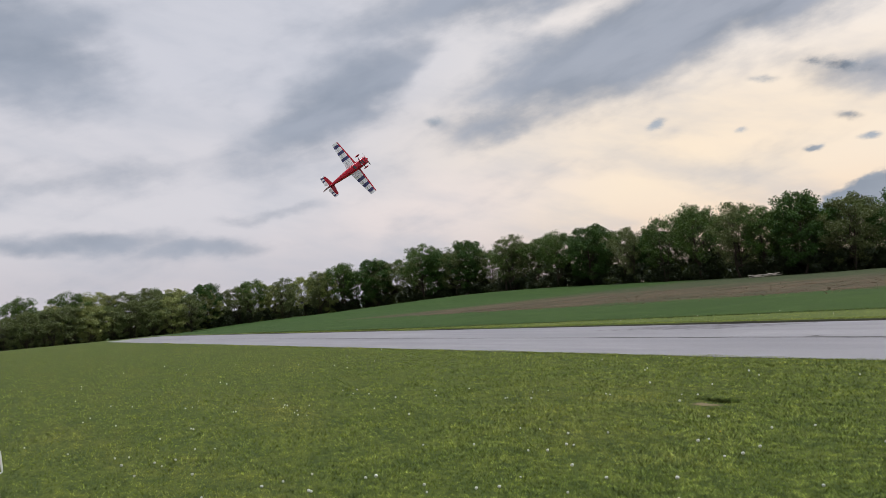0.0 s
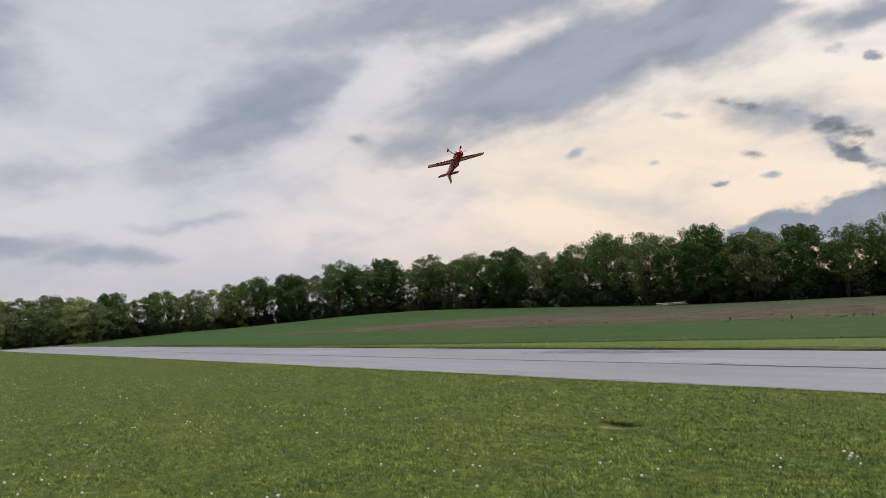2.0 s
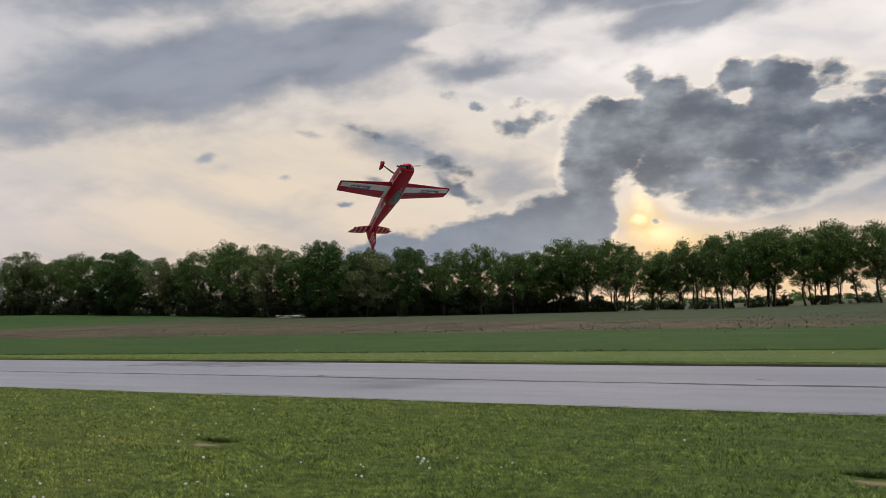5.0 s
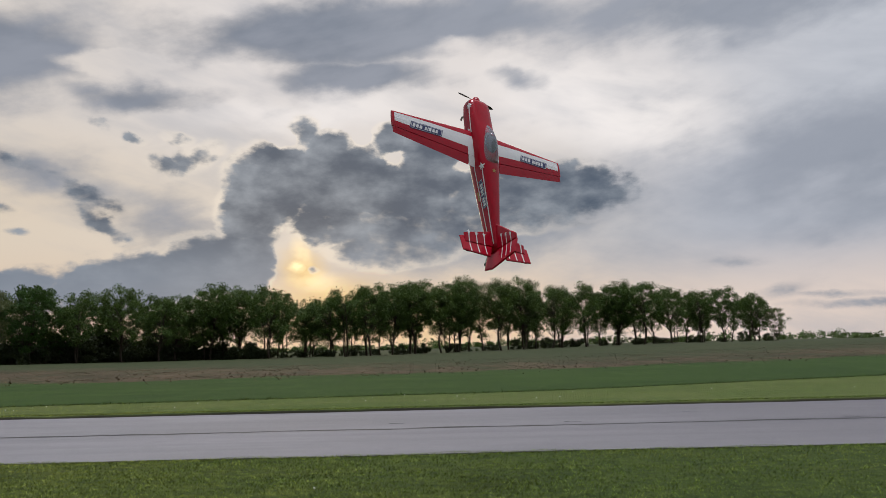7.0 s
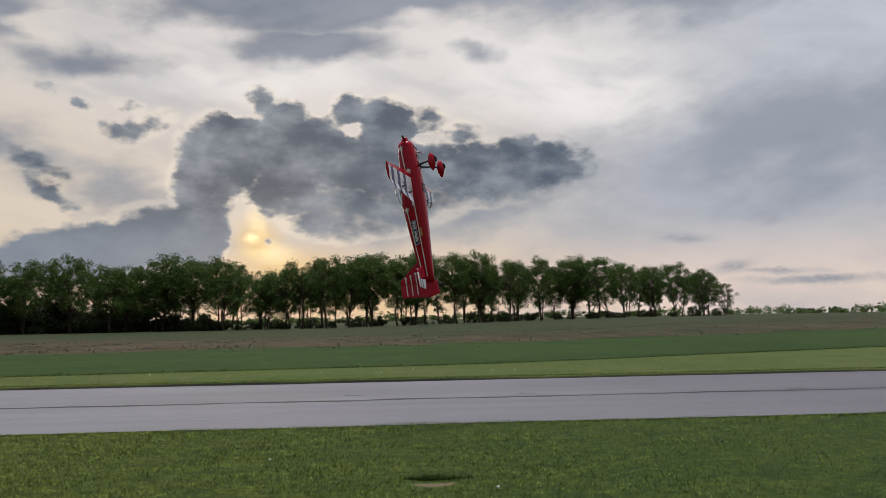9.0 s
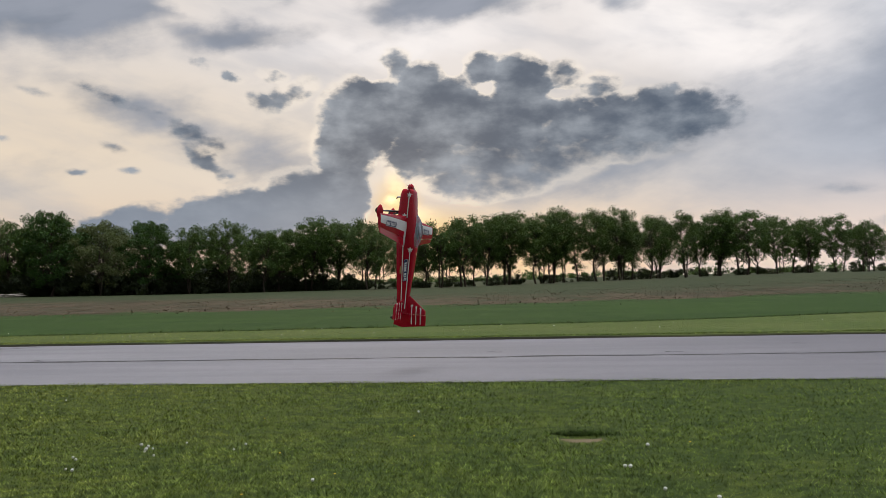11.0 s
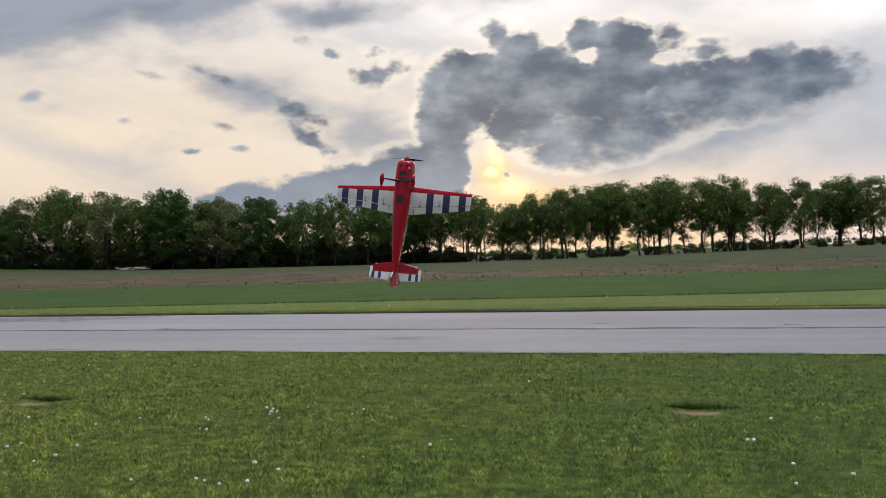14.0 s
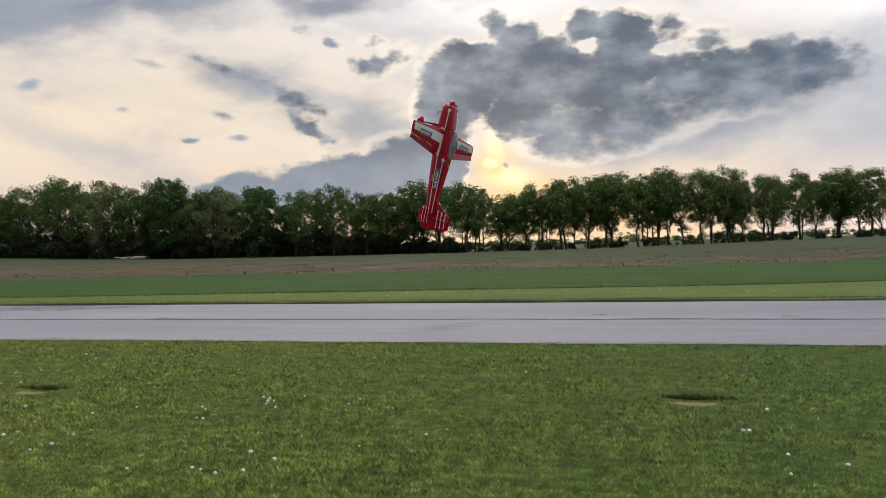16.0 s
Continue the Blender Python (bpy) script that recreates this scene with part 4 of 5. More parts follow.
def make_tree(seed, leaf, label, tall=14.0, wide=0.27, low=0.30, clumps=46, spray=62, size=0.225, stems=1, lean=0.0):
    """A tree at the origin: a tapered trunk, limbs that fork to clumps of leaves, an uneven open crown."""
    rng = np.random.default_rng(seed)
    tree = tagged(new("tree"), label, "tree", "trees of the wood edge")
    limbs, tops = [], []
    for k in range(stems):
        off = rng.normal(size=2) * (0.5 if stems > 1 else 0.02)
        foot = np.array([off[0], off[1], -0.2])
        top = np.array([off[0] * 2.6 + rng.normal() * 0.6 + lean, off[1] * 2.6 + rng.normal() * 0.6, tall * rng.uniform(0.72, 0.84)])
        r = 0.017 * tall / math.sqrt(stems)
        knee = foot + (top - foot) * 0.45 + rng.normal(size=3) * (0.25, 0.25, 0)
        limbs += [(foot, knee, r, r * 0.7), (knee, top, r * 0.7, r * 0.15)]
        tops.append((foot, knee, top))
    centres, radii = [], []
    z0, z1 = (low - 0.11) * tall, 0.945 * tall
    for i in range(clumps):
        s = ((i + rng.random()) / clumps) ** 0.72
        z = z0 + (z1 - z0) * s
        spread = wide * tall * (0.50 + 0.46 * s / 0.6 if s < 0.6 else 0.96 * math.sqrt(max(0.06, 1 - ((s - 0.6) / 0.43) ** 2)))
        a = rng.random() * 2 * math.pi
        rr = spread * math.sqrt(rng.uniform(0.12, 1.0)) * rng.uniform(0.8, 1.12)
        foot, knee, top = tops[rng.integers(len(tops))]
        c = np.array([rr * math.cos(a) + lean * s, rr * math.sin(a), z + rng.normal() * 0.3])
        centres.append(c)
        radii.append(tall * rng.uniform(0.050, 0.100))
        zs = max(0.15 * tall, z - rr * rng.uniform(0.7, 1.3))
        s0 = min(0.98, (zs + 0.2) / (top[2] + 0.2))
        start = foot + (knee - foot) * (s0 / 0.45) if s0 < 0.45 else knee + (top - knee) * ((s0 - 0.45) / 0.55)
        limbs.append((start, c, 0.0052 * tall * (1.15 - s), 0.012))
    V, F = limb_mesh(rng, limbs)
    sheet("trunk", V, F, BARK, tree, smooth=True)
    v, f = leaf_quads(rng, np.array(centres), np.array(radii), rng.integers(int(spray * 1.0), int(spray * 2.3), len(centres)), size)
    sheet("crown", v, f, leaf, tree)
    return tree


TREES = {
    "broad": make_tree(1, LEAF, "broad green deciduous tree in spring leaf", wide=0.40, low=0.39, clumps=84, spray=60, size=0.21),
    "broad_b": make_tree(2, LEAF, "rounded green tree with an open lower trunk", wide=0.36, low=0.42, clumps=76, spray=58, size=0.21),
    "dark": make_tree(3, LEAF_DARK, "dense dark green tree at the wood edge", wide=0.38, low=0.24, clumps=100, spray=84),
    "open": make_tree(4, LEAF, "slender tree with thin spring leaves", wide=0.32, low=0.37, clumps=64, spray=52, stems=2),
    "brown": make_tree(5, LEAF_BROWN, "tall tree with sparse young brownish leaves", wide=0.34, low=0.28, clumps=76, spray=56, size=0.19, stems=3),
    "bushy": make_tree(6, LEAF_BROWN, "wide many-stemmed tree in brownish bud", wide=0.44, low=0.20, clumps=100, spray=70, stems=4),
    "pale": make_tree(7, LEAF_PALE, "pale yellow-green willow at the wood edge", wide=0.42, low=0.10, clumps=96, spray=80, stems=3),
    "narrow": make_tree(8, LEAF, "narrow upright tree in thin leaf", wide=0.25, low=0.33, clumps=56, spray=60, stems=1),
}


def make_shrub(seed, leaf, label):
    rng = np.random.default_rng(seed)
    shrub = tagged(new("shrub"), label, "shrub", "undergrowth of the wood edge")
    centres = rng.normal(size=(16, 3)) * (1.5, 1.0, 0.6) + (0, 0, 1.15)
    centres[:, 2] = np.clip(centres[:, 2], 0.35, 2.4)
    V, F = limb_mesh(rng, [((c[0] * 0.3, c[1] * 0.3, -0.1), c, 0.035, 0.012) for c in centres], 4)
    sheet("stem", V, F, BARK, shrub)
    v, f = leaf_quads(rng, centres, np.full(16, 0.75), np.full(16, 92), 0.24)
    sheet("foliage", v, f, leaf, shrub)
    return shrub


SHRUBS = [make_shrub(21, LEAF_UNDER, "leafy shrub under the trees, coloured shade-dark"), make_shrub(22, LEAF_UNDER, "bramble shrub at the wood edge, coloured shade-dark"), make_shrub(23, LEAF_UNDER, "low thicket under the trees, coloured shade-dark")]

# the wood's edge: bearing to the left of +y, and its distance
EDGE_AZ = (-40, -26, -14, 0, 17, 35, 48, 57, 68, 79, 95)
EDGE_D = (230, 208, 172, 155, 146, 134, 172, 208, 240, 232, 205)


def edge(bearing, more=0.0):
    d = float(np.interp(bearing, EDGE_AZ, EDGE_D)) + more
    a = radians(bearing)
    x, y = -d * math.sin(a), d * math.cos(a)
    return x, y, float(height(x, y)), d


used_trees, used_shrubs = set(), set()
tree_rng = random.Random(11)


def set_tree(kind, bearing, top, more=0.0, wide=1.0):
    """A tree at a bearing on the wood's edge, whose top stands at the given angle above the eye's level."""
    x, y, z, d = edge(bearing, more)
    tall = 1.065 * (1.57 + d * math.tan(radians(top)) - z)
    k = tall / 14.0
    m = Matrix.Translation((x, y, z - 0.1)) @ Matrix.Rotation(tree_rng.random() * 6.28, 4, "Z") @ Matrix.Diagonal((k * wide, k * wide, k, 1))
    if kind in used_trees:
        return copy_thing(TREES[kind], m @ Matrix.Diagonal([1 / v for v in TREES[kind].scale] + [1]))
    used_trees.add(kind)
    TREES[kind].matrix_basis = m
    return TREES[kind]


def set_shrub(bearing, more, k):
    x, y, z, d = edge(bearing, more)
    n = tree_rng.randrange(3)
    m = Matrix.Translation((x, y, z)) @ Matrix.Rotation(tree_rng.random() * 6.28, 4, "Z") @ Matrix.Diagonal((k, k, k * tree_rng.uniform(0.8, 1.2), 1))
    if n in used_shrubs:
        copy_thing(SHRUBS[n], m @ Matrix.Diagonal([1 / v for v in SHRUBS[n].scale] + [1]))
    else:
        used_shrubs.add(n)
        SHRUBS[n].matrix_basis = m


# the open row to the right, tree by tree: bearing and top
ROW = [(-23.9, 2.1), (-22.4, 3.1), (-20.6, 3.6), (-18.9, 3.4), (-17.0, 3.7), (-15.0, 4.2), (-13.2, 4.25), (-10.9, 4.25), (-8.4, 4.2), (-6.3, 4.7),
       (-4.6, 4.7), (-1.4, 4.9), (1.9, 4.8), (3.6, 4.5), (5.2, 4.6), (7.2, 4.2), (9.6, 3.6), (12.6, 4.5), (14.6, 4.4), (16.8, 4.6)]
for i, (b, top) in enumerate(ROW):
    kind = ("brown", "open", "broad_b", "open", "broad", "broad_b", "broad", "narrow", "broad_b", "broad")[i % 10] if i < 10 else ("broad_b", "broad", "broad_b", "broad", "broad_b", "open", "open", "broad_b", "narrow", "broad")[i % 10]
    set_tree(kind, b, top, tree_rng.uniform(-4, 6), tree_rng.uniform(0.9, 1.1))
# thinner stems between them
for b in np.arange(-22.6, 20.0, 1.0):
    set_tree(tree_rng.choice(("open", "narrow", "broad", "open", "broad_b")), b + tree_rng.uniform(-0.6, 0.6), float(np.interp(b, [r[0] for r in ROW], [r[1] for r in ROW])) - tree_rng.uniform(0.15, 1.1), tree_rng.uniform(2, 12), tree_rng.uniform(0.9, 1.2))
# the thicker wood, towards the dark tree
THICK = [(20.2, 3.9), (22.6, 4.4), (25.4, 4.1), (28.2, 4.5), (31.3, 4.4), (34.3, 5.0), (36.6, 4.3), (38.4, 4.9), (41.0, 4.9), (43.6, 4.3), (46.0, 4.0)]
for i, (b, top) in enumerate(THICK):
    set_tree(("broad_b", "broad", "open", "dark", "bushy", "dark", "broad", "brown", "broad", "open", "brown")[i], b, top, tree_rng.uniform(-3, 3))
for b in np.arange(19.0, 48.0, 1.2):
    top = float(np.interp(b, [r[0] for r in THICK], [r[1] for r in THICK])) - tree_rng.uniform(0.2, 1.3)
    set_tree(tree_rng.choice(("open", "bushy", "brown", "dark", "narrow", "broad_b")), b + tree_rng.uniform(-0.5, 0.5), top, tree_rng.uniform(2, 16), tree_rng.uniform(0.85, 1.2))
# the far wood to the left
FAR = [(48.6, 4.4), (51.2, 4.1), (54.6, 4.3), (58.0, 4.2), (61.5, 4.1), (65.0, 3.4), (67.5, 3.3), (69.2, 2.9), (71.8, 2.6), (74.2, 2.6), (77.4, 2.6), (81.2, 2.6), (84.5, 2.5), (86.2, 2.6), (88.9, 2.5)]
for i, (b, top) in enumerate(FAR):
    set_tree(("dark", "broad", "brown", "dark", "broad", "dark", "broad_b", "brown", "brown", "broad_b", "dark", "brown", "pale", "broad", "open")[i], b, top, tree_rng.uniform(-4, 4), 1.1)
for b in np.arange(47.5, 96.0, 1.0):
    top = float(np.interp(b, [r[0] for r in FAR], [r[1] for r in FAR])) - tree_rng.uniform(0.1, 1.0)
    kinds = ("dark", "broad", "bushy", "broad_b", "open", "brown") if b < 68 else ("bushy", "pale", "brown", "open", "pale")
    set_tree(tree_rng.choice(kinds), b + tree_rng.uniform(-0.4, 0.4), top, tree_rng.uniform(-2, 16), tree_rng.uniform(0.9, 1.3))
for b in np.arange(78.5, 95.0, 1.3):
    set_tree(tree_rng.choice(("pale", "bushy", "bushy", "pale")), b, tree_rng.uniform(1.3, 1.9), -14, 1.2)
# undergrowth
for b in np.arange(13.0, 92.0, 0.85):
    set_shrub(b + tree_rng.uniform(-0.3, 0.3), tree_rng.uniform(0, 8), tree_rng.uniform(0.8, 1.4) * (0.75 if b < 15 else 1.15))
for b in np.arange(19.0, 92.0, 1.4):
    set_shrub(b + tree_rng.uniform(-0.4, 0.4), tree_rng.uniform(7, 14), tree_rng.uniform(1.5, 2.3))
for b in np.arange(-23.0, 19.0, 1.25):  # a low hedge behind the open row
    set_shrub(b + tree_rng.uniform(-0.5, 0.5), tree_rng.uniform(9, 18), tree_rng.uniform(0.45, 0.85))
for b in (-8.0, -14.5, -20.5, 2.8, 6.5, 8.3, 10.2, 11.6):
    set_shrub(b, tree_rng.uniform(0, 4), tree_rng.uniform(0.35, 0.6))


def far_woods():
    """The low woods on the horizon."""
    rng = np.random.default_rng(31)
    n = 900
    b = rng.uniform(-50, 96, n)
    d = rng.uniform(540, 760, n)
    a = np.radians(b)
    tall = rng.uniform(3.0, 6.5, n) * (0.7 + 0.6 * np.sin(b * 0.45 + 1.0) ** 2)
    c = np.stack([-d * np.sin(a), d * np.cos(a), height(-d * np.sin(a), d * np.cos(a)) + tall * 0.45], -1)
    v, f = leaf_quads(rng, c, tall * 0.8, np.full(n, 46), 1.2)
    ob = sheet("far_woods", v, f, LEAF)
    tagged(ob, "low brown-green woods along the horizon", "woods", kind="stuff")


far_woods()


def brush_pile():
    """Bleached branches heaped at the wood's edge."""
    pile = tagged(new("brush_pile"), "bleached branches heaped at the field edge", "brush pile")
    rng = random.Random(5)
    x, y, z, d = edge(36.9, -6)
    pile.location = (x, y, z)
    for k in range(16):
        a = rng.uniform(-0.5, 0.5)
        c = Vector((rng.uniform(-2.4, 2.4), rng.uniform(-0.7, 0.7), rng.uniform(0.08, 0.45)))
        d = Vector((math.cos(a), math.sin(a), rng.uniform(-0.06, 0.12))) * rng.uniform(0.6, 1.3)
        part("branch", tube([c - d, c + Vector((0, 0, 0.05)), c + d], [0.10, 0.08, 0.03], 6), DRY_WOOD, pile)


brush_pile()


# ---- grass, weeds and flowers ----
def blades(name, x, y, tall, wide, rng, mat, label, spread=1.4):
    z = height(x, y)
    n = len(x)
    a = rng.random(n) * 2 * np.pi
    lean = rng.uniform(0.5, spread, n) * tall
    la = rng.random(n) * 2 * np.pi
    dx, dy = np.cos(a) * wide / 2, np.sin(a) * wide / 2
    v = np.stack([np.stack([x - dx, y - dy, z - 0.005], -1), np.stack([x + dx, y + dy, z - 0.005], -1),
                  np.stack([x + lean * np.cos(la), y + lean * np.sin(la), z + tall], -1)], 1).reshape(-1, 3)
    ob = sheet(name, v, np.arange(3 * n).reshape(-1, 3), mat)
    return tagged(ob, label, "grass", kind="stuff")


def lawn_grass():
    rng = np.random.default_rng(41)
    n = 1050000
    r = 1.2 * (110 / 1.2) ** rng.random(n)
    a = np.radians(np.where(rng.random(n) < 0.85, rng.normal(30, 36, n), rng.uniform(-180, 180, n)))
    x, y = -r * np.sin(a), r * np.cos(a)
    keep = (y < RUN_NEAR - 0.02) & (y > -16) & (x > -104)
    for hx, hy in HOLLOWS:
        keep &= ((x - hx) / 0.25) ** 2 + ((y - hy + 0.16) / 0.17) ** 2 > rng.uniform(0.7, 1.2, n)
    x, y, r = x[keep], y[keep], r[keep]
    tuft = 0.6 + 0.8 * (0.5 + 0.5 * np.sin(x * 2.3 + 1.7 * np.sin(y * 1.9)) * np.sin(y * 2.9 + np.sin(x * 1.3)))
    tall = rng.uniform(0.012, 0.030, len(x)) * tuft
    blades("lawn_grass", x, y, tall, 0.0014 * np.clip(r, 3.0, 24.0), rng, BLADE, "short mown lawn grass with pale clippings", 1.7)


def edge_grass():
    rng = np.random.default_rng(42)
    n = 100000
    x = rng.uniform(-70, 42, n)
    near = rng.random(n) < 0.62
    y = np.where(near, RUN_NEAR - np.abs(rng.normal(0, 0.14, n)) + 0.03, RUN_FAR + np.abs(rng.normal(0, 0.12, n)) - 0.05)
    ragged = 0.05 * np.sin(x * 1.7) + 0.04 * np.sin(x * 4.1) + 0.05 * np.sin(x * 0.63 + 1)
    y = y + np.where(near, ragged + 0.06, 0.5 * ragged + 0.20)
    blades("edge_grass", x, y, np.where(near, rng.uniform(0.010, 0.034, n), rng.uniform(0.015, 0.05, n)), np.where(near, 0.016, 0.022), rng, BLADE, "longer grass overhanging the runway edges")


def hollow_grass():
    """Longer dark grass on the back rim of the two hollows."""
    rng = np.random.default_rng(43)
    xs, ys = [], []
    for hx, hy in HOLLOWS:
        t = rng.normal(0, 0.15, 1500)
        xs.append(hx + t)
        ys.append(hy + 0.08 - 0.4 * t * t + np.abs(rng.normal(0, 0.05, 1500)))
    x, y = np.concatenate(xs), np.concatenate(ys)
    blades("rim_grass", x, y, rng.uniform(0.015, 0.05, len(x)), np.full(len(x), 0.009), rng, EDGE_BLADE, "uncut dark grass round the bare hollows")


def far_weeds():
    """Taller weeds where the verge meets the crop."""
    rng = np.random.default_rng(44)
    n = 26000
    x = rng.uniform(-80, 50, n)
    y = 24.95 + 0.115 * np.maximum(x, -40) + 0.24 * np.maximum(x - 4, 0) + rng.normal(0, 0.14, n)
    blades("verge_weeds", x, y, rng.uniform(0.03, 0.09, n) * (0.3 + 1.6 * rng.random(n) ** 6), np.full(n, 0.03), rng, EDGE_BLADE, "ragged weeds along the edge of the crop")


def verge_grass():
    rng = np.random.default_rng(45)
    n = 110000
    x = rng.uniform(-60, 40, n)
    far = 24.9 + 0.115 * np.maximum(x, -40) + 0.24 * np.maximum(x - 4, 0)
    y = RUN_FAR + 0.05 + (far - RUN_FAR - 0.1) * rng.random(n)
    blades("verge_grass", x, y, rng.uniform(0.008, 0.025, n), np.full(n, 0.014), rng, BLADE, "mown grass strip beyond the runway", 3.0)


def stubble():
    """Dry stalks of last year's crop, thick in some places and thin in others."""
    rng = np.random.default_rng(46)
    n = 30000
    x = rng.uniform(-75, 60, n)
    slant = 0.115 * np.maximum(x, -40) + 0.24 * np.maximum(x - 4, 0)
    clump = 0.5 + 0.5 * np.sin(x * 0.9 + 2.0 * np.sin(x * 0.23))
    y = 44.5 + slant + 34.0 * rng.random(n) ** 1.6 + rng.normal(0, 2.5, n)
    keep = rng.random(n) < 0.25 + 0.75 * clump * (0.5 + 0.5 * np.sin(y * 0.5 + 3.0 * np.sin(x * 0.11)))
    x, y, n = x[keep], y[keep], int(keep.sum())
    blades("stubble", x, y, rng.uniform(0.03, 0.14, n) * (0.5 + 0.8 * rng.random(n) ** 4), rng.uniform(0.05, 0.12, n), rng, STRAW, "dry pale stubble stalks on the field", 2.0)


lawn_grass()
verge_grass()
stubble()
edge_grass()
hollow_grass()
far_weeds()


def make_dandelion(white):
    flower = tagged(new("dandelion"), "white dandelion seed head in the grass" if white else "yellow dandelion flower in the grass", "flower",
                    "white seed heads" if white else "yellow flowers")
    h = 0.085 if white else 0.05
    part("stalk", tube([(0, 0, 0), (0.006, 0.0, h * 0.5), (0.0, 0.004, h)], [0.003, 0.0025, 0.002], 5), STALK, flower)
    bm = bmesh.new()
    bmesh.ops.create_icosphere(bm, subdivisions=2, radius=0.021 if white else 0.016)
    rng = random.Random(3)
    for v in bm.verts:
        v.co *= rng.uniform(0.82, 1.12)
        v.co.z = v.co.z * (0.92 if white else 0.45) + h + 0.006
    part("head", bm, PUFF if white else PETAL, flower)
    return flower


WHITE_FLOWER, YELLOW_FLOWER = make_dandelion(True), make_dandelion(False)


def scatter_flowers():
    spots = [(-3.59, 6.95), (-3.51, 6.91), (-3.42, 6.76), (-3.28, 6.62), (1.08, 6.97), (0.80, 6.28), (0.86, 6.24), (1.01, 5.65), (0.94, 5.20), (1.33, 5.44),
             (-7.46, 9.30), (-7.85, 9.55), (-6.79, 6.93), (-5.79, 6.24), (-7.00, 7.46), (-4.90, 6.12), (-4.65, 6.42), (-4.46, 5.37), (-5.01, 5.22), (-2.70, 5.08),
             (-2.47, 4.97), (-2.92, 4.68), (-3.38, 4.60), (-6.23, 9.79), (-1.23, 8.75), (-7.30, 3.55), (-9.27, 0.77), (-8.00, 1.29), (-6.99, 2.17), (-6.93, 1.87),
             (-6.82, 1.63), (-6.37, 2.47), (-6.28, 2.52), (-5.22, 3.90), (-4.24, 4.11), (-8.38, 8.04), (-8.88, 6.17), (-9.36, 4.44), (-12.33, 5.20), (-13.50, 5.18),
             (-18.29, 4.20), (-14.96, 0.98), (-14.41, 0.80), (-15.98, 1.80), (-10.50, 4.46), (-10.97, 6.42), (-6.07, 5.06), (-6.40, 4.80)]
    rng = random.Random(17)
    while len(spots) < 165:
        a, r = radians(rng.uniform(12, 92)), 3.2 * (16 / 3.2) ** rng.random()
        x, y = -r * math.sin(a), r * math.cos(a)
        if y < RUN_NEAR - 0.4 and (a > radians(40) or rng.random() < 0.30):
            spots.append((x, y))
            if rng.random() < 0.45:
                spots.append((x + rng.uniform(-0.2, 0.2), y + rng.uniform(-0.2, 0.2)))
    for k in range(40):  # scattered thinly towards the far end of the lawn
        a, r = radians(rng.uniform(62, 92)), rng.uniform(12, 30)
        spots.append((-r * math.sin(a), min(r * math.cos(a), RUN_NEAR - 0.6)))
    for k in range(34):  # a few on the far verge
        spots.append((rng.uniform(-24, 14), rng.uniform(20.6, 24.0)))
    first, placed = True, []
    for x, y in spots:
        k = rng.uniform(0.55, 0.85) if len(placed) < 48 else rng.uniform(0.45, 0.75)
        placed.append(k)
        m = Matrix.Translation((x, y, float(height(x, y)))) @ pose(0, 0, 0, rng.uniform(-14, 14), rng.uniform(-14, 14), rng.uniform(0, 360)) @ Matrix.Diagonal((k, k, k, 1))
        if first:
            WHITE_FLOWER.matrix_basis, first = m, False
        else:
            copy_thing(WHITE_FLOWER, m @ Matrix.Diagonal([1 / v for v in WHITE_FLOWER.scale] + [1]))
    first = True
    for k in range(9):
        a, r = radians(rng.uniform(-25, 85)), rng.uniform(3.4, 9.5)
        x, y = -r * math.sin(a), r * math.cos(a)
        m = Matrix.Translation((x, y, float(height(x, y)))) @ pose(0, 0, 0, 0, 0, rng.uniform(0, 360))
        if first:
            YELLOW_FLOWER.matrix_basis, first = m @ Matrix.Scale(0.6, 4), False
        else:
            copy_thing(YELLOW_FLOWER, m)


scatter_flowers()


def fence_post():
    """A white plastic stake with a wire clip on its side, standing in the lawn."""
    post = tagged(new("stake"), "white plastic marker stake with a side clip in grass", "stake")
    post.matrix_basis = Matrix.Translation((-4.028, -0.337, 0)) @ Matrix.Rotation(radians(90), 4, "Z")
    h = 1.13
    part("pole", tube([(0.040, 0, -0.15), (0.018, 0, h * 0.5), (0, 0, h - 0.02), (0, 0, h - 0.004), (0, 0, h)], [0.019, 0.018, 0.017, 0.017, 0.012], 14), STAKE, post, smooth=True)
    part("cap", tube([(0, 0, h - 0.001), (0, 0, h + 0.008), (0, 0, h + 0.012)], [0.010, 0.010, 0.006], 10), BLACK, post)
    part("clip", tube([(0.010, 0, h - 0.050), (0.032, 0, h - 0.053), (0.037, 0, h - 0.145), (0.014, 0, h - 0.162)], [0.0045, 0.0045, 0.0045, 0.0045], 8), STAKE, post, "thin white wire clip")
    return post


fence_post()


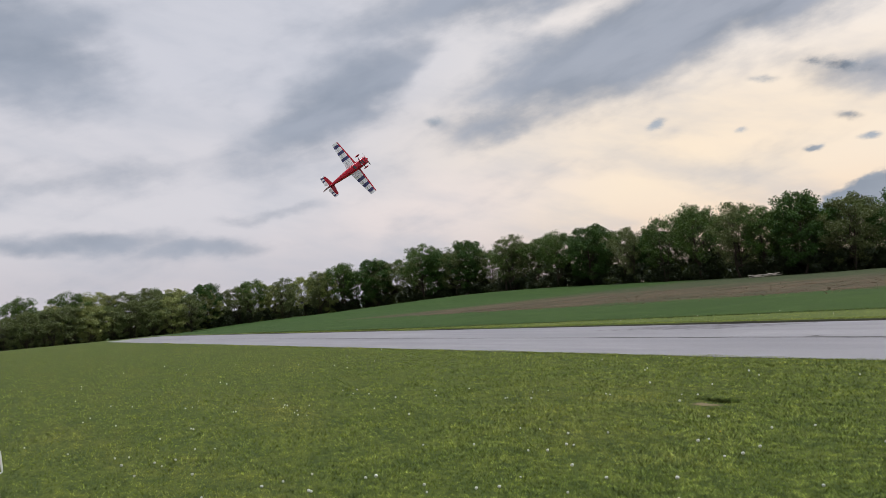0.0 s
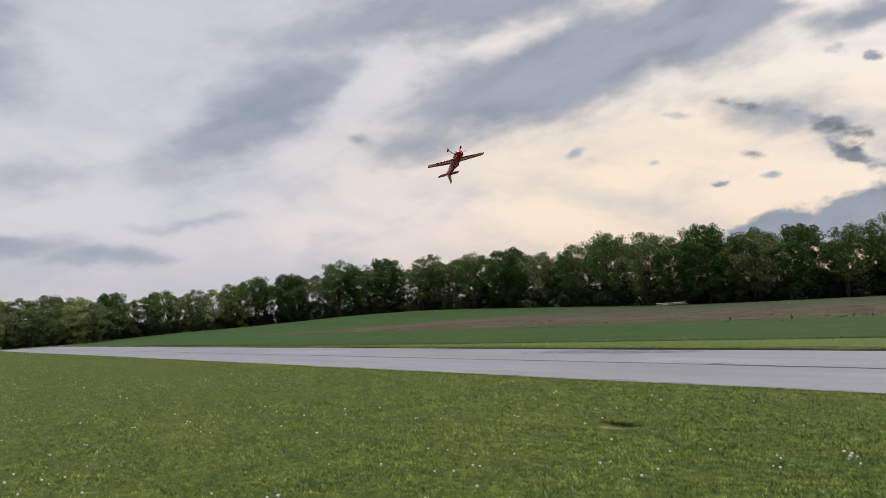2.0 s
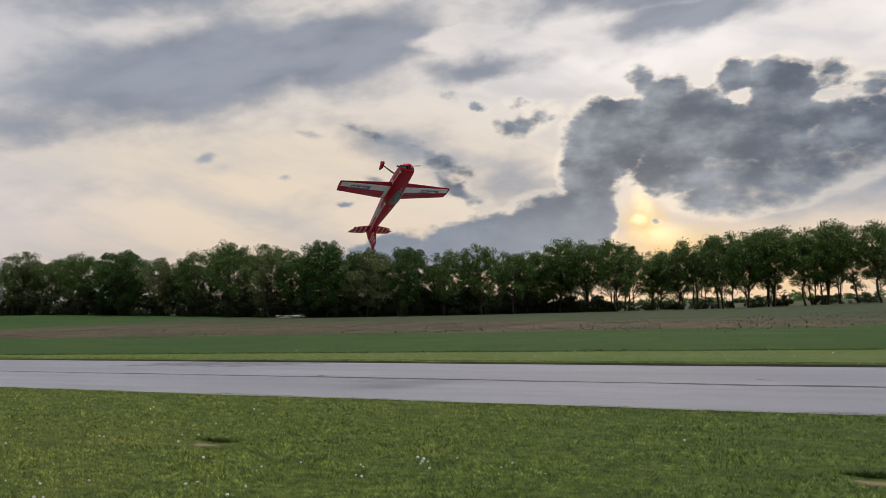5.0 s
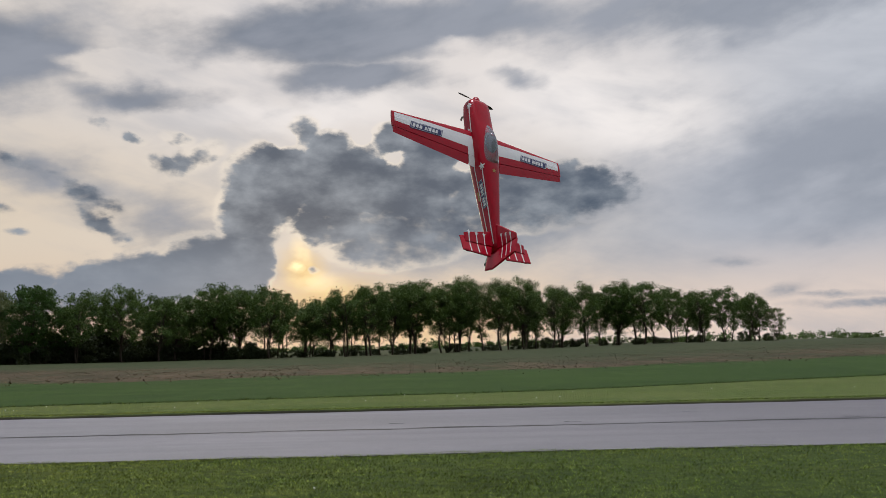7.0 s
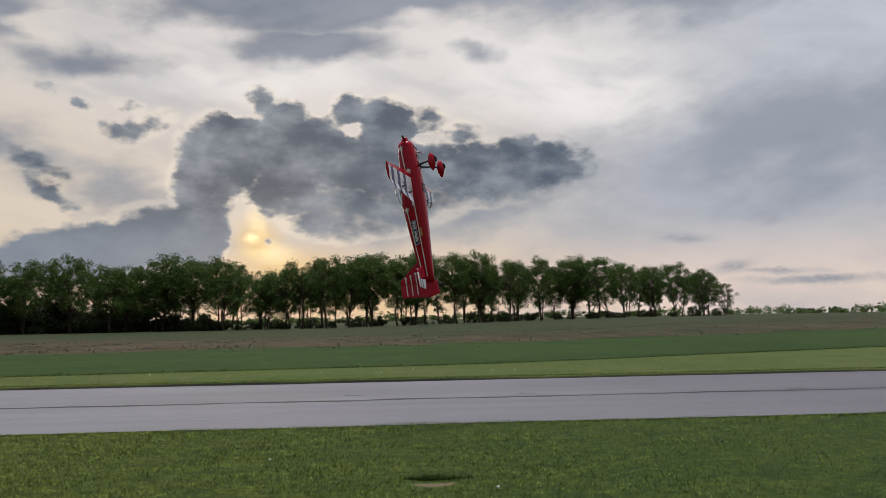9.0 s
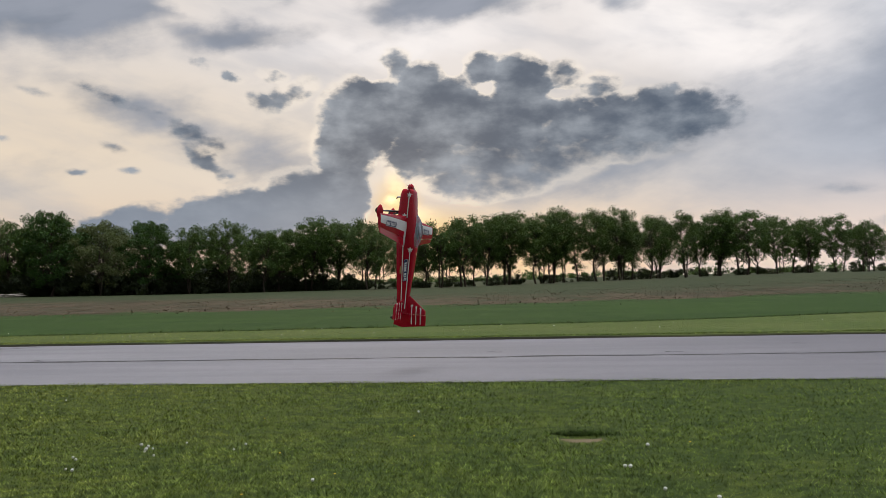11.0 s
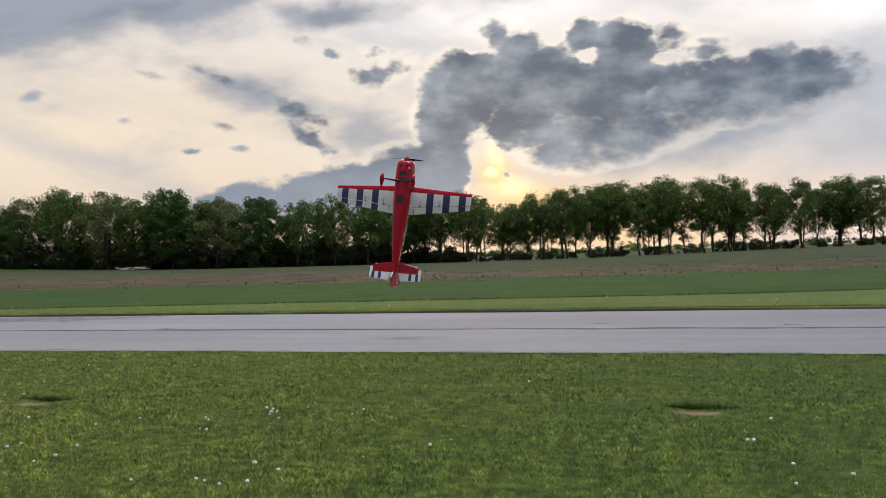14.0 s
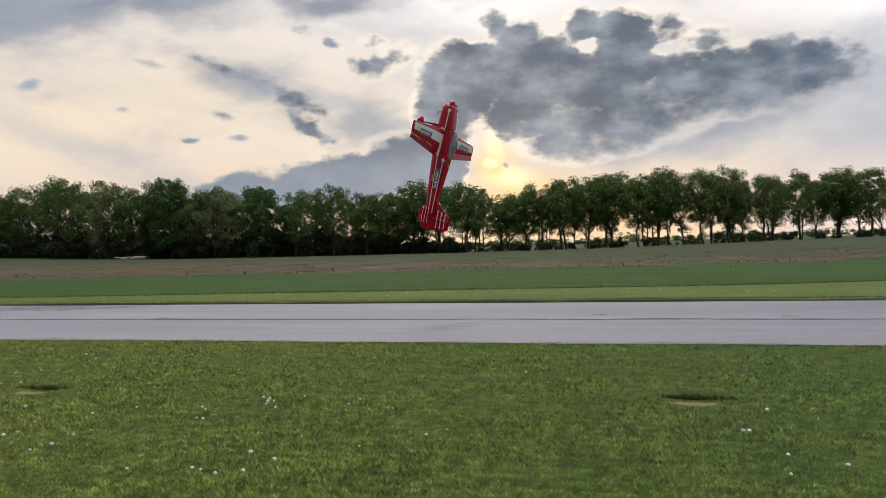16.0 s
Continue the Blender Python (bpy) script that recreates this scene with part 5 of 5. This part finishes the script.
# ---- what moves ----
FLIGHT = [
    (0, -28.89, 12.71, 7.42, 105.0, -55.3, -107.2),
    (0.5, -30.62, 15.24, 8.63, 51.4, -41.1, -55.5),
    (1, -29.33, 16.87, 8.77, 154.5, -36.5, 124.1),
    (1.5, -27.38, 18.34, 8.47, 160.3, -17.2, 93.6),
    (2, -25.38, 19.63, 8.10, 165.9, -13.0, 71.4),
    (2.5, -24.22, 21.05, 7.86, 173.0, -6.7, 58.7),
    (3, -21.17, 20.60, 6.84, 173.6, -7.7, 57.0),
    (3.2, -19.66, 19.97, 6.35, 170.3, -6.3, 58.4),
    (5.5, -4.77, 12.28, 4.03, 135.9, 0.1, 59.5),
    (6, -2.15, 10.67, 4.10, 114.9, -0.2, 64.4),
    (6.5, -0.30, 9.51, 4.03, 96.3, 6.6, 57.6),
    (7, 0.79, 9.32, 4.02, 73.4, 7.2, 33.9),
    (7.5, 1.25, 9.85, 3.84, 73.5, -2.3, -1.3),
    (8, 1.40, 10.60, 3.88, 88.0, -7.8, -27.7),
    (8.5, 1.10, 10.97, 3.75, 96.2, -4.2, -67.0),
    (9, 0.46, 11.34, 3.53, 98.8, 0.5, -105.6),
    (9.5, -0.46, 12.00, 3.13, 94.4, -2.9, -149.7),
    (10, -1.27, 12.27, 2.62, 93.3, -7.6, 164.1),
    (10.5, -1.63, 12.62, 2.49, 96.1, -2.9, 122.1),
    (11, -1.99, 12.88, 2.42, 95.1, 1.4, 79.7),
    (11.5, -2.35, 13.13, 2.44, 92.2, 3.1, 37.3),
    (12, -2.71, 13.38, 2.55, 90.0, 2.3, -5.1),
    (12.5, -3.06, 13.54, 2.72, 89.7, 0.9, -47.5),
    (13, -3.42, 13.43, 2.70, 86.4, -0.8, -87.9),
    (13.5, -3.84, 13.57, 2.62, 85.6, -3.7, -132.3),
    (14, -4.18, 13.53, 2.61, 94.8, -6.7, 179.9),
    (14.5, -4.38, 13.49, 2.64, 104.4, -2.9, 129.2),
    (15, -4.39, 13.76, 2.67, 106.7, 0.0, 87.9),
    (15.5, -3.91, 13.71, 3.04, 102.4, 5.4, 69.4),
    (16, -3.40, 13.83, 3.45, 103.0, 3.8, 79.7),
]


def motions():
    walk(PLANE, [(t, pose(x, y, z, rx, ry, rz)) for t, x, y, z, rx, ry, rz in FLIGHT])
    prop = MOVING["propeller"]
    walk(prop, [(k / 10, Matrix.Translation((0, 0.745, 0)) @ Matrix.Rotation(radians(72.0 * k + 8.0), 4, "Y")) for k in range(161)])

    def deflect(name, rows):
        ob, hinge, axis_ = MOVING[name]
        walk(ob, [(t, Matrix.Translation(hinge) @ Matrix.Rotation(radians(a), 4, axis_)) for t, a in rows])

    # positive lifts the trailing edge
    deflect("aileron_left", [(0, -4), (5.5, 0), (7.2, 0), (8.0, -22), (8.6, -22), (10.0, -6), (12.0, -20), (12.8, -20), (13.6, -4), (14.4, 2), (15.0, 24), (16.0, 22)])
    deflect("aileron_right", [(0, 4), (5.5, 0), (7.2, 0), (8.0, 22), (8.6, 22), (10.0, 6), (12.0, 20), (12.8, 20), (13.6, 4), (14.4, -2), (15.0, -24), (16.0, -22)])
    for name in ("elevator_left", "elevator_right"):
        deflect(name, [(0, 0), (3.0, 6), (5.5, 26), (6.0, 28), (6.5, 4), (7.5, -16), (8.2, -10), (9.5, 4), (12.5, 0), (14.0, 6), (16.0, -4)])
    deflect("rudder", [(0, 0), (5.5, 14), (6.0, 10), (6.5, 24), (7.2, -24), (7.6, 0), (8.0, -20), (8.6, -6), (9.5, 12), (12.5, 4), (13.5, 22), (14.2, 4), (16.0, 8)])


motions()
